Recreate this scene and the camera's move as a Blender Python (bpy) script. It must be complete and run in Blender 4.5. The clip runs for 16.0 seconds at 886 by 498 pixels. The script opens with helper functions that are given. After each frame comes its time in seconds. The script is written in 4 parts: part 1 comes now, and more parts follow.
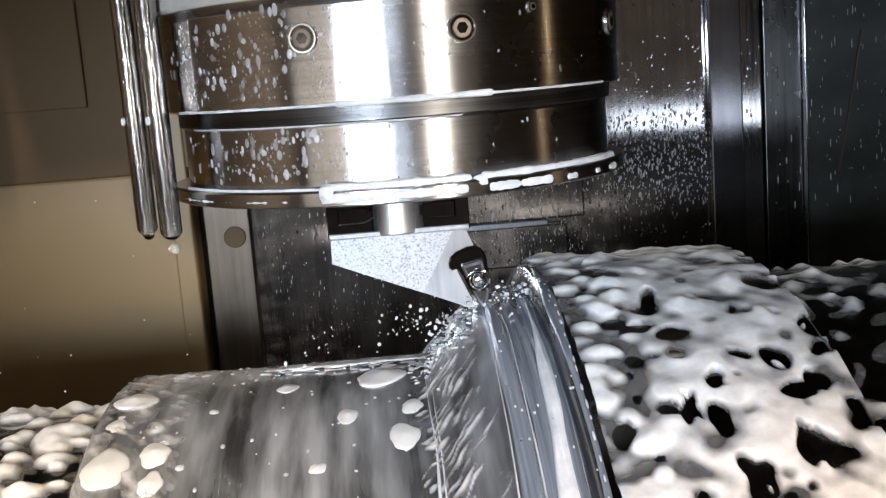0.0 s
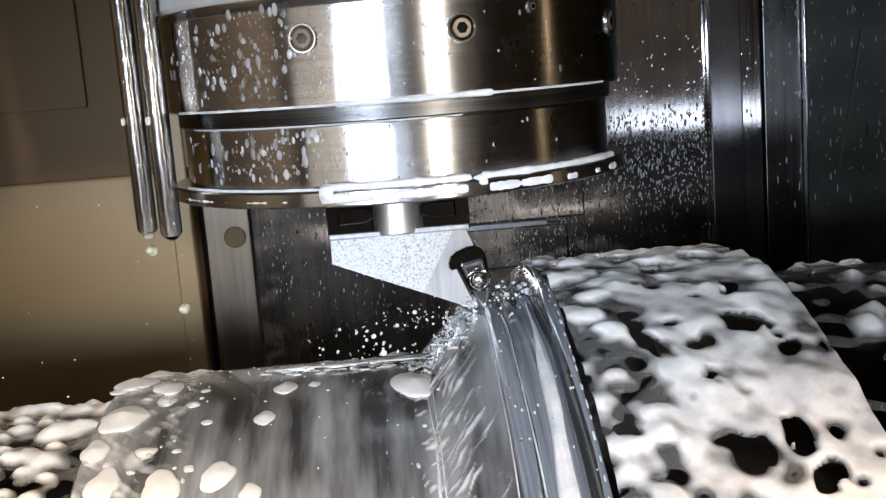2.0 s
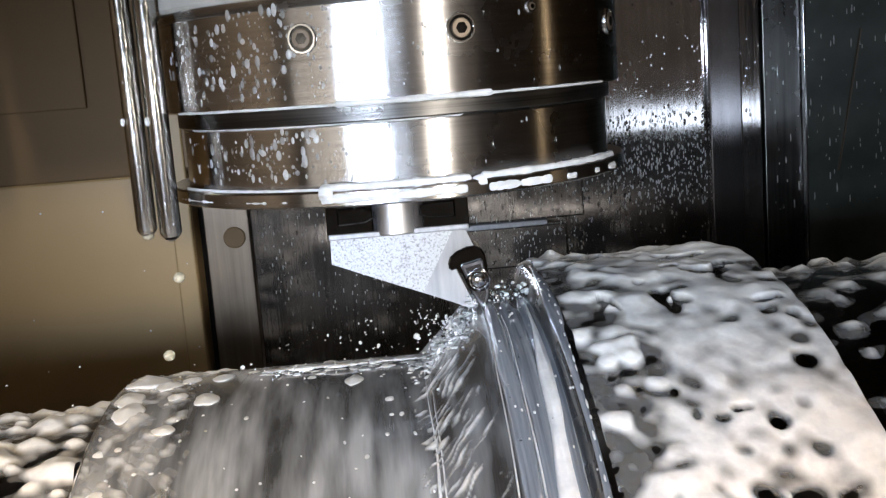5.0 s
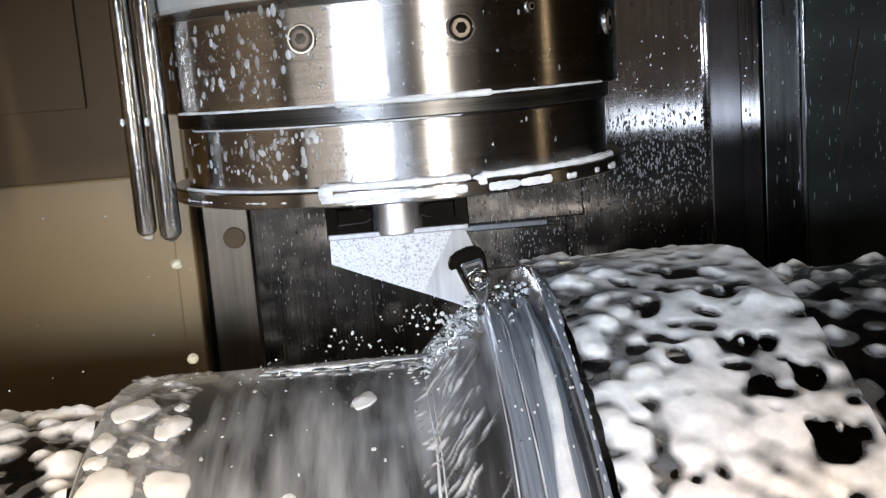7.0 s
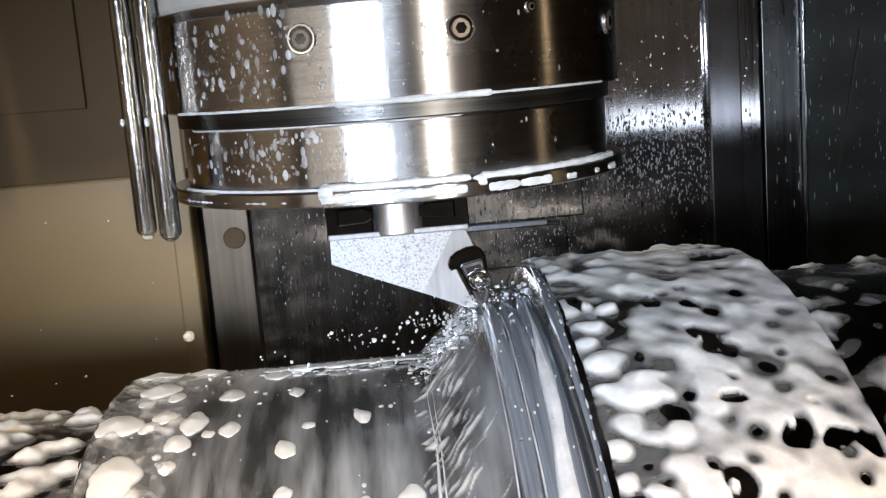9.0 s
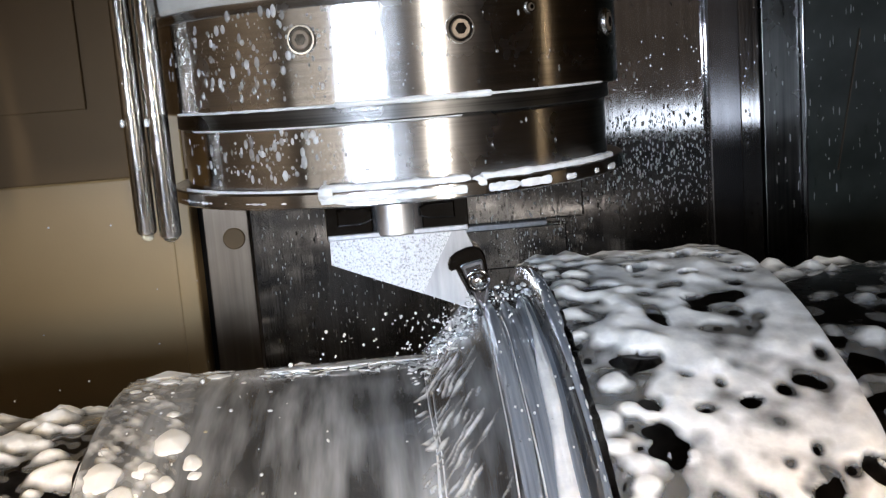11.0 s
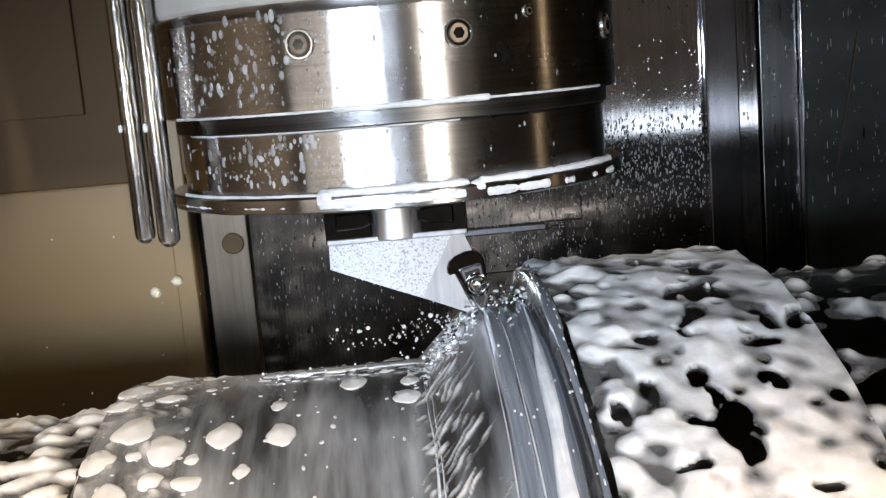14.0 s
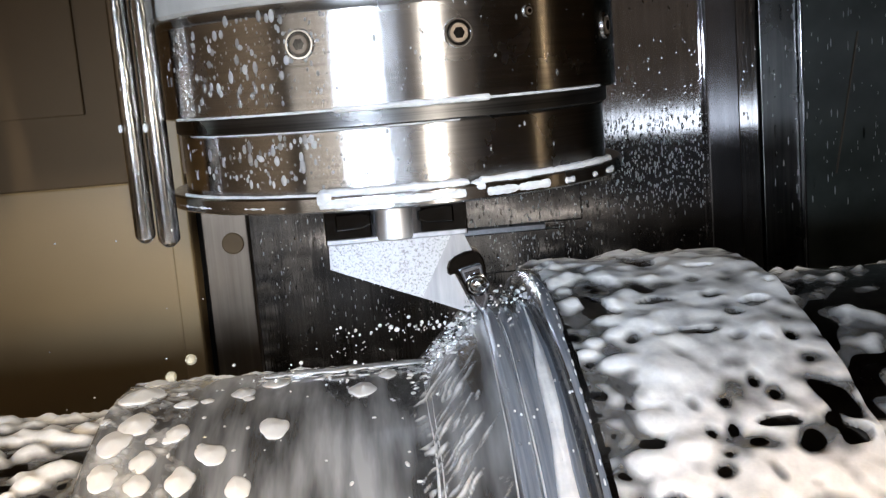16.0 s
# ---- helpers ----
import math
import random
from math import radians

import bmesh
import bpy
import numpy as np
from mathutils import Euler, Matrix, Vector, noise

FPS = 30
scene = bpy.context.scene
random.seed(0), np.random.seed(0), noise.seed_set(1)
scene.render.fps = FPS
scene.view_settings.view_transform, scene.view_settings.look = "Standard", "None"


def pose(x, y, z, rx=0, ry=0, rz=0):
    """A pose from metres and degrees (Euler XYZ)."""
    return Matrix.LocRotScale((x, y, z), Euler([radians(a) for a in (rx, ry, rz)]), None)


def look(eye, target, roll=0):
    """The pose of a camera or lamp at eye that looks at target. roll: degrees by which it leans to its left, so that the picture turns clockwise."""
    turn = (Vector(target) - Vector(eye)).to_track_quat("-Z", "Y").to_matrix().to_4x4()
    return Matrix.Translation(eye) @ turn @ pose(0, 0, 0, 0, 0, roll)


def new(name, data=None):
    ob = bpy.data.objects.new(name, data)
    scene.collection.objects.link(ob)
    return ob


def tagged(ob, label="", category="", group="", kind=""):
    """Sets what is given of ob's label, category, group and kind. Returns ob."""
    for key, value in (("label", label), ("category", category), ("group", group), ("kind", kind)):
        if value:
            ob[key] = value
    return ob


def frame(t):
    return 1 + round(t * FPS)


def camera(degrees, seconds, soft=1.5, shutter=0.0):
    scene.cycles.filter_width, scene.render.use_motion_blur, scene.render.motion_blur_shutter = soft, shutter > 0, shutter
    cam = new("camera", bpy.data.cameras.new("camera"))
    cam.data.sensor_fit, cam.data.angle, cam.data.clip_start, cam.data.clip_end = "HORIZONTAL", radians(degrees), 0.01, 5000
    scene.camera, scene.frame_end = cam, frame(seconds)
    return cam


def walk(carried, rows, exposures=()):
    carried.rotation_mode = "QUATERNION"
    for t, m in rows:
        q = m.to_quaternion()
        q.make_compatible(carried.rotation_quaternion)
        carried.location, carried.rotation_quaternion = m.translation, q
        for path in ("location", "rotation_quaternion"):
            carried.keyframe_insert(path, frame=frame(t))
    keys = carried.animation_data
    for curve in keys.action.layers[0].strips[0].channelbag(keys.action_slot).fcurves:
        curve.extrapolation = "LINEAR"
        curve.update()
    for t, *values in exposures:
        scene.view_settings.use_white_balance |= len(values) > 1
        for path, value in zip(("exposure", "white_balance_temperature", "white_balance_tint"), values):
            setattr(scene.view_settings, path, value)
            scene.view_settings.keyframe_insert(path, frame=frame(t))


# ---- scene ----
# Camera: held at the open guard, with one slow upward nod.
SECONDS = 16.0
cam = camera(44.86, SECONDS, soft=1.3)
EYE = Vector((-0.0126, -0.5477, 1.5033))


def view(yaw, pitch, lean):
    """Pose at EYE; yaw to the right and pitch downwards in degrees."""
    y, p = radians(yaw), radians(pitch)
    way = Vector((math.sin(y) * math.cos(p), math.cos(y) * math.cos(p), -math.sin(p)))
    return look(EYE, EYE + way, -lean)


walk(cam, [
    (0.0, view(3.24, 9.52, 4.33)), (2.0, view(3.24, 9.52, 4.35)), (4.0, view(3.25, 9.52, 4.40)),
    (6.5, view(3.27, 9.52, 4.50)), (9.2, view(3.27, 9.51, 4.51)), (11.5, view(3.29, 9.46, 4.56)),
    (12.0, view(3.31, 9.41, 4.61)), (12.5, view(3.33, 9.36, 4.65)), (13.0, view(3.35, 9.31, 4.70)),
    (13.5, view(3.36, 9.27, 4.73)), (16.0, view(3.36, 9.27, 4.73))])

# ---- light ----
world = bpy.data.worlds.new("World")
world.use_nodes = True
world.node_tree.nodes["Background"].inputs[0].default_value = (0.44, 0.35, 0.28, 1)
world.node_tree.nodes["Background"].inputs[1].default_value = 0.21
scene.world = world
scene.view_settings.exposure = 0.43


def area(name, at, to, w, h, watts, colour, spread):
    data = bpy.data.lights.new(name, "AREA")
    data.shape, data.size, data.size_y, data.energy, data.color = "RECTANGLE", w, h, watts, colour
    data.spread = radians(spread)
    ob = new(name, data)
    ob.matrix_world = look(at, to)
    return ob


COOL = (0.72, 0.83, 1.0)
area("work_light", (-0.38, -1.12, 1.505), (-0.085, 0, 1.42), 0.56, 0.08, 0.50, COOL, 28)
# Added lamp without a known source: makes the bright band on the right wall.
area("wall_band_fill", (0.88, -1.12, 1.215), (0.33, 0.60, 1.39), 0.54, 0.28, 0.050, COOL, 25)
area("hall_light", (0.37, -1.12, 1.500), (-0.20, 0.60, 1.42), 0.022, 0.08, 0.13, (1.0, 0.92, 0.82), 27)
# Added lamp: brightens the unseen left wall that the spindle mirrors.
area("side_wall_fill", (-0.45, -1.10, 1.60), (-1.10, -0.25, 1.50), 0.20, 0.20, 1.30, (1.0, 0.84, 0.66), 70)
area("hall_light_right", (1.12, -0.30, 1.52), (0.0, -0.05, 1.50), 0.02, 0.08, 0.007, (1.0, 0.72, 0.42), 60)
# Added lamp, no window known: lights the left wall and shows in the spindle.
area("left_wall_fill", (-0.82, -1.10, 1.455), (-0.2, 0.3, 1.45), 0.54, 0.26, 0.46, (1.0, 0.91, 0.80), 150)
area("roof_light_back", (0.12, 0.32, 2.12), (0.13, 0.24, 1.30), 0.74, 0.06, 0.58, (1.0, 0.93, 0.86), 50)
# Three added lamps, cones kept narrow to brighten the shaft's foam alone.
area("foam_fill_left", (-0.34, -1.0, 1.80), (-0.17, -0.18, 1.25), 0.12, 0.12, 0.40, (1.0, 0.70, 0.38), 26)
area("foam_fill_middle", (0.00, -1.0, 1.80), (0.03, -0.15, 1.29), 0.12, 0.12, 0.125, COOL, 29)
area("foam_fill_right", (0.28, -1.0, 1.80), (0.15, -0.25, 1.25), 0.10, 0.10, 0.22, (1.0, 0.62, 0.30), 21)

# ---- materials ----


def material(name):
    m = bpy.data.materials.new(name)
    m.use_nodes = True
    return m, m.node_tree.nodes, m.node_tree.links, m.node_tree.nodes["Principled BSDF"]


def ramp(nodes, stops):
    r = nodes.new("ShaderNodeValToRGB")
    while len(r.color_ramp.elements) < len(stops):
        r.color_ramp.elements.new(0.5)
    for e, (p, c) in zip(r.color_ramp.elements, stops):
        e.position, e.color = p, (*c, 1) if len(c) == 3 else c
    return r


def coords(nodes, links, scale, turn=False):
    """Object coordinates scaled; turn: scale is per metre along the x axis and per radian round it, for the shaft's radius."""
    tc = nodes.new("ShaderNodeTexCoord")
    mp = nodes.new("ShaderNodeMapping")
    mp.inputs["Scale"].default_value = (scale[0], scale[1] * 3.8, scale[1] * 3.8) if turn else scale
    links.new(tc.outputs["Object"], mp.inputs[0])
    return mp


def noise_tex(nodes, links, vec, scale, detail=4.0, rough=0.55):
    n = nodes.new("ShaderNodeTexNoise")
    n.inputs["Scale"].default_value, n.inputs["Detail"].default_value, n.inputs["Roughness"].default_value = scale, detail, rough
    links.new(vec.outputs[0], n.inputs["Vector"])
    return n


def bump(nodes, links, source, strength, distance, bsdf):
    b = nodes.new("ShaderNodeBump")
    b.inputs["Strength"].default_value, b.inputs["Distance"].default_value = strength, distance
    links.new(source, b.inputs["Height"])
    links.new(b.outputs[0], bsdf.inputs["Normal"])
    return b


def metal(name, dark, light, rough, grain=(60, 60, 900), relief=0.15, wet=0.0, turn=False, spots=0.0, steel=1.0):
    """Brushed or turned metal: grain is stretched by its scale, stains at a larger scale."""
    m, n, l, b = material(name)
    v = coords(n, l, grain, turn)
    fine = noise_tex(n, l, v, 1.0, 3)
    v2 = coords(n, l, (9, 9, 9))
    stain = noise_tex(n, l, v2, 1.6, 5)
    mix = n.new("ShaderNodeMath")
    mix.operation = "MULTIPLY"
    l.new(fine.outputs[0], mix.inputs[0])
    l.new(stain.outputs[0], mix.inputs[1])
    r = ramp(n, [(0.12, dark), (0.42, light)])
    l.new(mix.outputs[0], r.inputs[0])
    l.new(r.outputs[0], b.inputs["Base Color"])
    b.inputs["Metallic"].default_value = steel
    rr = ramp(n, [(0.3, (rough * 0.7,) * 3), (0.7, (rough * 1.4,) * 3)])
    l.new(stain.outputs[0], rr.inputs[0])
    l.new(rr.outputs[0], b.inputs["Roughness"])
    b.inputs["Coat Weight"].default_value, b.inputs["Coat Roughness"].default_value = wet, 0.03
    src = fine.outputs[0]
    if spots:
        b.inputs["Coat Roughness"].default_value = 0.10
        vo = n.new("ShaderNodeTexVoronoi")
        vo.inputs["Scale"].default_value = spots
        v3 = coords(n, l, (1, 1, 0.6))
        l.new(v3.outputs[0], vo.inputs["Vector"])
        rs = ramp(n, [(0.0, (1, 1, 1)), (0.22, (0, 0, 0))])
        l.new(vo.outputs["Distance"], rs.inputs[0])
        ad = n.new("ShaderNodeMath")
        ad.operation = "MULTIPLY_ADD"
        ad.inputs[1].default_value = 2.5
        l.new(rs.outputs[0], ad.inputs[0])
        l.new(fine.outputs[0], ad.inputs[2])
        src = ad.outputs[0]
    bump(n, l, src, relief, 0.0006, b)
    return m


def turned(name, dark, light, rough, grain=(6, 6, 900), relief=0.05):
    """Steel turned about the z axis: fine rings that draw highlights out along the axis."""
    m = metal(name, dark, light, rough, grain, relief, 0.12)
    n, l, b = m.node_tree.nodes, m.node_tree.links, m.node_tree.nodes["Principled BSDF"]
    tan = n.new("ShaderNodeTangent")
    tan.direction_type, tan.axis = "RADIAL", "Z"
    l.new(tan.outputs[0], b.inputs["Tangent"])
    b.inputs["Anisotropic"].default_value, b.inputs["Anisotropic Rotation"].default_value = 0.92, 0.25
    return m


def paint(name, dark, light, rough, scale=30, relief=0.2, metallic=0.0):
    m, n, l, b = material(name)
    v = coords(n, l, (1, 1, 1))
    big = noise_tex(n, l, v, scale * 0.25, 5)
    fine = noise_tex(n, l, v, scale * 20, 3)
    r = ramp(n, [(0.3, dark), (0.7, light)])
    l.new(big.outputs[0], r.inputs[0])
    l.new(r.outputs[0], b.inputs["Base Color"])
    b.inputs["Roughness"].default_value, b.inputs["Metallic"].default_value = rough, metallic
    bump(n, l, fine.outputs[0], relief, 0.0004, b)
    return m


M_SPINDLE = turned("spindle_steel", (0.40, 0.39, 0.385), (0.60, 0.585, 0.575), 0.235)
M_PIPE = turned("wet_pipe_steel", (0.34, 0.33, 0.31), (0.56, 0.54, 0.51), 0.22, (260, 260, 160), 0.7)
# Groove ring: base colour set much darker than the housing steel.
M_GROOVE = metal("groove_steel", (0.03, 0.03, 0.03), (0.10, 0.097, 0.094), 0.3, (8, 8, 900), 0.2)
M_CHROME = metal("wet_chrome", (0.60, 0.60, 0.60), (0.80, 0.80, 0.80), 0.10, (40, 40, 40), 0.1, 0.5)
M_WALL = metal("stainless_sheet", (0.20, 0.190, 0.185), (0.38, 0.365, 0.355), 0.07, (260, 260, 5), 0.12, 0.35, spots=150, steel=0.9)
# Brown in this base colour stands in for beige paint reflected in the strip.
M_STRIP = metal("dull_strip", (0.13, 0.103, 0.078), (0.22, 0.176, 0.135), 0.40, (200, 200, 6), 0.1, 0.0, steel=0.7)
M_COLUMN = metal("satin_column", (0.13, 0.126, 0.13), (0.20, 0.195, 0.20), 0.12, (200, 200, 6), 0.06, 0.0, steel=0.85)
M_DARKWALL = metal("dark_panel", (0.07, 0.072, 0.072), (0.17, 0.17, 0.165), 0.28, (200, 200, 6), 0.1, 0.2, spots=120)
M_BEIGE = paint("beige_paint", (0.43, 0.300, 0.140), (0.50, 0.355, 0.172), 0.42, 14, 0.25)
M_SIDE = paint("grey_beige_paint", (0.30, 0.262, 0.222), (0.36, 0.315, 0.27), 0.5, 14, 0.25)
# Guard brown; on the upper left cover its darker tone imitates shade.
M_BROWN = paint("brown_shade_paint", (0.160, 0.103, 0.050), (0.205, 0.136, 0.068), 0.7, 14, 0.25)
M_BLACK = paint("black_gap", (0.012, 0.012, 0.012), (0.02, 0.02, 0.02), 0.6)
M_GREEN = paint("dark_green_paint", (0.026, 0.032, 0.028), (0.085, 0.098, 0.088), 0.38, 60, 0.3)
M_CAST = paint("grey_cast_paint", (0.42, 0.42, 0.40), (0.60, 0.60, 0.58), 0.55, 120, 0.6)
M_BLACKSTEEL = metal("black_oxide", (0.02, 0.02, 0.022), (0.05, 0.05, 0.055), 0.32, (90, 90, 90), 0.15, 0.2)
M_GLOSS = metal("glossy_black", (0.02, 0.02, 0.02), (0.05, 0.05, 0.05), 0.1, (160, 160, 160), 0.5, 0.9)
M_BOSS = metal("bright_boss", (0.62, 0.62, 0.63), (0.78, 0.78, 0.78), 0.45, (300, 300, 20), 0.05, 0.1)
M_INSERT = metal("carbide", (0.06, 0.06, 0.065), (0.14, 0.14, 0.15), 0.32, (200, 200, 200), 0.1, 0.15)
M_FACET = metal("milled_facet", (0.22, 0.23, 0.25), (0.31, 0.32, 0.345), 0.42, (300, 300, 40), 0.08, 0.2)


def blasted():
    m, n, l, b = material("blasted_steel")
    v = coords(n, l, (1, 1, 1))
    f = noise_tex(n, l, v, 850, 4, 0.65)
    r = ramp(n, [(0.34, (0.16, 0.16, 0.17)), (0.50, (0.37, 0.385, 0.41))])
    l.new(f.outputs[0], r.inputs[0])
    l.new(r.outputs[0], b.inputs["Base Color"])
    b.inputs["Metallic"].default_value, b.inputs["Roughness"].default_value = 0.75, 0.45
    bump(n, l, f.outputs[0], 0.5, 0.0006, b)
    return m


def foam_mat(name, thin):
    """Foam; thin: clear where it is thin, by the thickness stored on the mesh."""
    m, n, l, b = material(name)
    v = coords(n, l, (1, 1, 1))
    f = noise_tex(n, l, v, 90, 5, 0.6)
    r = ramp(n, [(0.3, (0.57, 0.59, 0.60)), (0.62, (0.79, 0.80, 0.80))])
    l.new(f.outputs[0], r.inputs[0])
    l.new(r.outputs[0], b.inputs["Base Color"])
    b.inputs["Roughness"].default_value = 0.38
    b.inputs["Subsurface Weight"].default_value, b.inputs["Subsurface Scale"].default_value = 0.7, 0.006
    b.inputs["Subsurface Radius"].default_value = (1.0, 0.95, 0.85)
    b.inputs["Coat Weight"].default_value, b.inputs["Coat Roughness"].default_value = 0.3, 0.28
    f2 = noise_tex(n, l, v, 300, 3)
    bump(n, l, f2.outputs[0], 0.07, 0.0010, b)
    if thin:
        at = n.new("ShaderNodeAttribute")
        at.attribute_name = "thickness"
        br = noise_tex(n, l, v, 150, 3, 0.5)
        mul = n.new("ShaderNodeMath")
        mul.operation = "MULTIPLY_ADD"
        mul.inputs[1].default_value = 0.0014
        l.new(br.outputs[0], mul.inputs[0])
        l.new(at.outputs["Fac"], mul.inputs[2])
        rm = n.new("ShaderNodeMapRange")
        rm.inputs["From Min"].default_value, rm.inputs["From Max"].default_value = 0.0008, 0.0034
        rm.inputs["To Min"].default_value, rm.inputs["To Max"].default_value = 0.13, 1.0
        l.new(mul.outputs[0], rm.inputs["Value"])
        tr, ms = n.new("ShaderNodeBsdfTransparent"), n.new("ShaderNodeMixShader")
        l.new(rm.outputs[0], ms.inputs[0])
        l.new(tr.outputs[0], ms.inputs[1])
        l.new(b.outputs[0], ms.inputs[2])
        l.new(ms.outputs[0], n["Material Output"].inputs[0])
    return m


def water_mat():
    m, n, l, b = material("clear_coolant")
    b.inputs["Base Color"].default_value = (0.93, 0.96, 0.97, 1)
    b.inputs["Transmission Weight"].default_value, b.inputs["IOR"].default_value = 1.0, 1.33
    b.inputs["Roughness"].default_value = 0.03
    v = coords(n, l, (190, 3, 3), True)
    f = noise_tex(n, l, v, 1.0, 3)
    bump(n, l, f.outputs[0], 0.38, 0.003, b)
    return m


def flow_mat():
    """Coolant in a thick run: clear over a little milk, drawn out along its way."""
    m, n, l, b = material("milky_coolant")
    streak = noise_tex(n, l, coords(n, l, (420, 2.0, 1), True), 1.0, 4, 0.6)
    r = ramp(n, [(0.35, (0.21, 0.24, 0.29)), (0.70, (0.44, 0.49, 0.56))])
    l.new(streak.outputs[0], r.inputs[0])
    l.new(r.outputs[0], b.inputs["Base Color"])
    b.inputs["Transmission Weight"].default_value, b.inputs["IOR"].default_value = 0.55, 1.33
    b.inputs["Roughness"].default_value = 0.10
    bump(n, l, streak.outputs[0], 0.18, 0.002, b)
    return m


def shaft_mat():
    """Wet turned steel with a milky film of coolant that runs in streaks round the shaft."""
    m, n, l, b = material("wet_turned_steel")
    fine = noise_tex(n, l, coords(n, l, (2600, 1.5, 1), True), 1.0, 3)
    streak = noise_tex(n, l, coords(n, l, (90, 3.2, 1), True), 1.0, 4, 0.5)
    blot = noise_tex(n, l, coords(n, l, (30, 3.0, 1), True), 1.0, 2, 0.5)
    r = ramp(n, [(0.3, (0.10, 0.10, 0.105)), (0.7, (0.26, 0.26, 0.265))])
    l.new(fine.outputs[0], r.inputs[0])
    l.new(r.outputs[0], b.inputs["Base Color"])
    b.inputs["Metallic"].default_value, b.inputs["Roughness"].default_value = 1.0, 0.22
    b.inputs["Coat Weight"].default_value, b.inputs["Coat Roughness"].default_value = 0.6, 0.05
    bump(n, l, fine.outputs[0], 0.12, 0.0006, b)
    film = n.new("ShaderNodeBsdfPrincipled")
    film.inputs["Base Color"].default_value = (0.52, 0.55, 0.58, 1)
    film.inputs["Roughness"].default_value = 0.3
    mul = n.new("ShaderNodeMath")
    mul.operation = "MULTIPLY"
    l.new(streak.outputs[0], mul.inputs[0])
    l.new(blot.outputs[0], mul.inputs[1])
    rf = ramp(n, [(0.16, (0.06,) * 3), (0.40, (0.57,) * 3)])
    l.new(mul.outputs[0], rf.inputs[0])
    ms = n.new("ShaderNodeMixShader")
    l.new(rf.outputs[0], ms.inputs[0])
    l.new(b.outputs[0], ms.inputs[1])
    l.new(film.outputs[0], ms.inputs[2])
    l.new(ms.outputs[0], n["Material Output"].inputs[0])
    return m


M_DROP = water_mat()
M_DROP.name = "milky_drop"
for key, value in (("Base Color", (0.86, 0.82, 0.66, 1)), ("Transmission Weight", 0.55), ("Roughness", 0.12)):
    M_DROP.node_tree.nodes["Principled BSDF"].inputs[key].default_value = value
M_SKIN = metal("raw_skin", (0.03, 0.03, 0.032), (0.10, 0.097, 0.094), 0.25, (120, 120, 120), 0.3, 0.7)
M_BLAST, M_FOAM, M_THIN, M_WATER, M_SHAFT = blasted(), foam_mat("coolant_foam", False), foam_mat("thin_foam", True), water_mat(), shaft_mat()
M_FLOW = flow_mat()

# ---- building ----


def finish(name, bm, mat, parent=None, smooth=35.0):
    me = bpy.data.meshes.new(name)
    bmesh.ops.recalc_face_normals(bm, faces=bm.faces)
    flat = bm.faces.layers.int.get("flat") is not None
    bm.to_mesh(me)
    bm.free()
    if mat:
        me.materials.append(mat)
    if smooth and not flat:
        me.shade_smooth()
        me.set_sharp_from_angle(angle=radians(smooth))
    ob = new(name, me)
    if parent:
        ob.parent = parent
    return ob


def part(name, bm, mat, parent, label=""):
    return tagged(finish(name, bm, mat, parent), label)


def box(bm, lo, hi, bevel=0.0):
    bm.faces.layers.int.new("flat")
    v = [bm.verts.new((x, y, z)) for x in (lo[0], hi[0]) for y in (lo[1], hi[1]) for z in (lo[2], hi[2])]
    f = [bm.faces.new([v[i] for i in q]) for q in ((0, 1, 3, 2), (4, 6, 7, 5), (0, 4, 5, 1), (2, 3, 7, 6), (0, 2, 6, 4), (1, 5, 7, 3))]
    if bevel:
        es = list({e for q in f for e in q.edges})
        bmesh.ops.bevel(bm, geom=es, offset=bevel, segments=2, affect="EDGES", profile=0.5)
    return bm


def lathe(bm, profile, seg=96, axis="z", at=(0, 0, 0)):
    """Turns (radius, height) pairs about an axis through at."""
    rings = []
    for r, h in profile:
        ring = []
        for i in range(seg):
            a = 2 * math.pi * i / seg
            c, s = r * math.cos(a), r * math.sin(a)
            p = {"z": (c, s, h), "x": (h, c, s), "y": (c, h, s)}[axis]
            ring.append(bm.verts.new(Vector(p) + Vector(at)))
        rings.append(ring)
    for a, b in zip(rings, rings[1:]):
        for i in range(seg):
            bm.faces.new((a[i], a[(i + 1) % seg], b[(i + 1) % seg], b[i]))
    bm.faces.new(rings[0])
    bm.faces.new(rings[-1][::-1])
    return bm


def prism(bm, outline, front, back, bevel=0.0):
    """An outline in x and z, extruded along y."""
    bm.faces.layers.int.new("flat")
    a = [bm.verts.new((x, front, z)) for x, z in outline]
    b = [bm.verts.new((x, back, z)) for x, z in outline]
    fs = [bm.faces.new(a), bm.faces.new(b[::-1])]
    for i in range(len(a)):
        j = (i + 1) % len(a)
        fs.append(bm.faces.new((a[i], b[i], b[j], a[j])))
    if bevel:
        bmesh.ops.bevel(bm, geom=list({e for e in fs[0].edges}), offset=bevel, segments=2, affect="EDGES", profile=0.5)
    return bm


def grid_mesh(name, points, mat, parent=None, wrap=False):
    """A smooth sheet through an array of points (rows, columns, 3)."""
    nr, nc = points.shape[:2]
    i, j = np.meshgrid(np.arange(nr - 1), np.arange(nc if wrap else nc - 1), indexing="ij")
    k = (j + 1) % nc
    quads = np.stack([i * nc + j, i * nc + k, (i + 1) * nc + k, (i + 1) * nc + j], -1).reshape(-1, 4)
    me = bpy.data.meshes.new(name)
    me.from_pydata(points.reshape(-1, 3).tolist(), [], quads.tolist())
    me.materials.append(mat)
    me.shade_smooth()
    ob = new(name, me)
    if parent:
        ob.parent = parent
    return ob


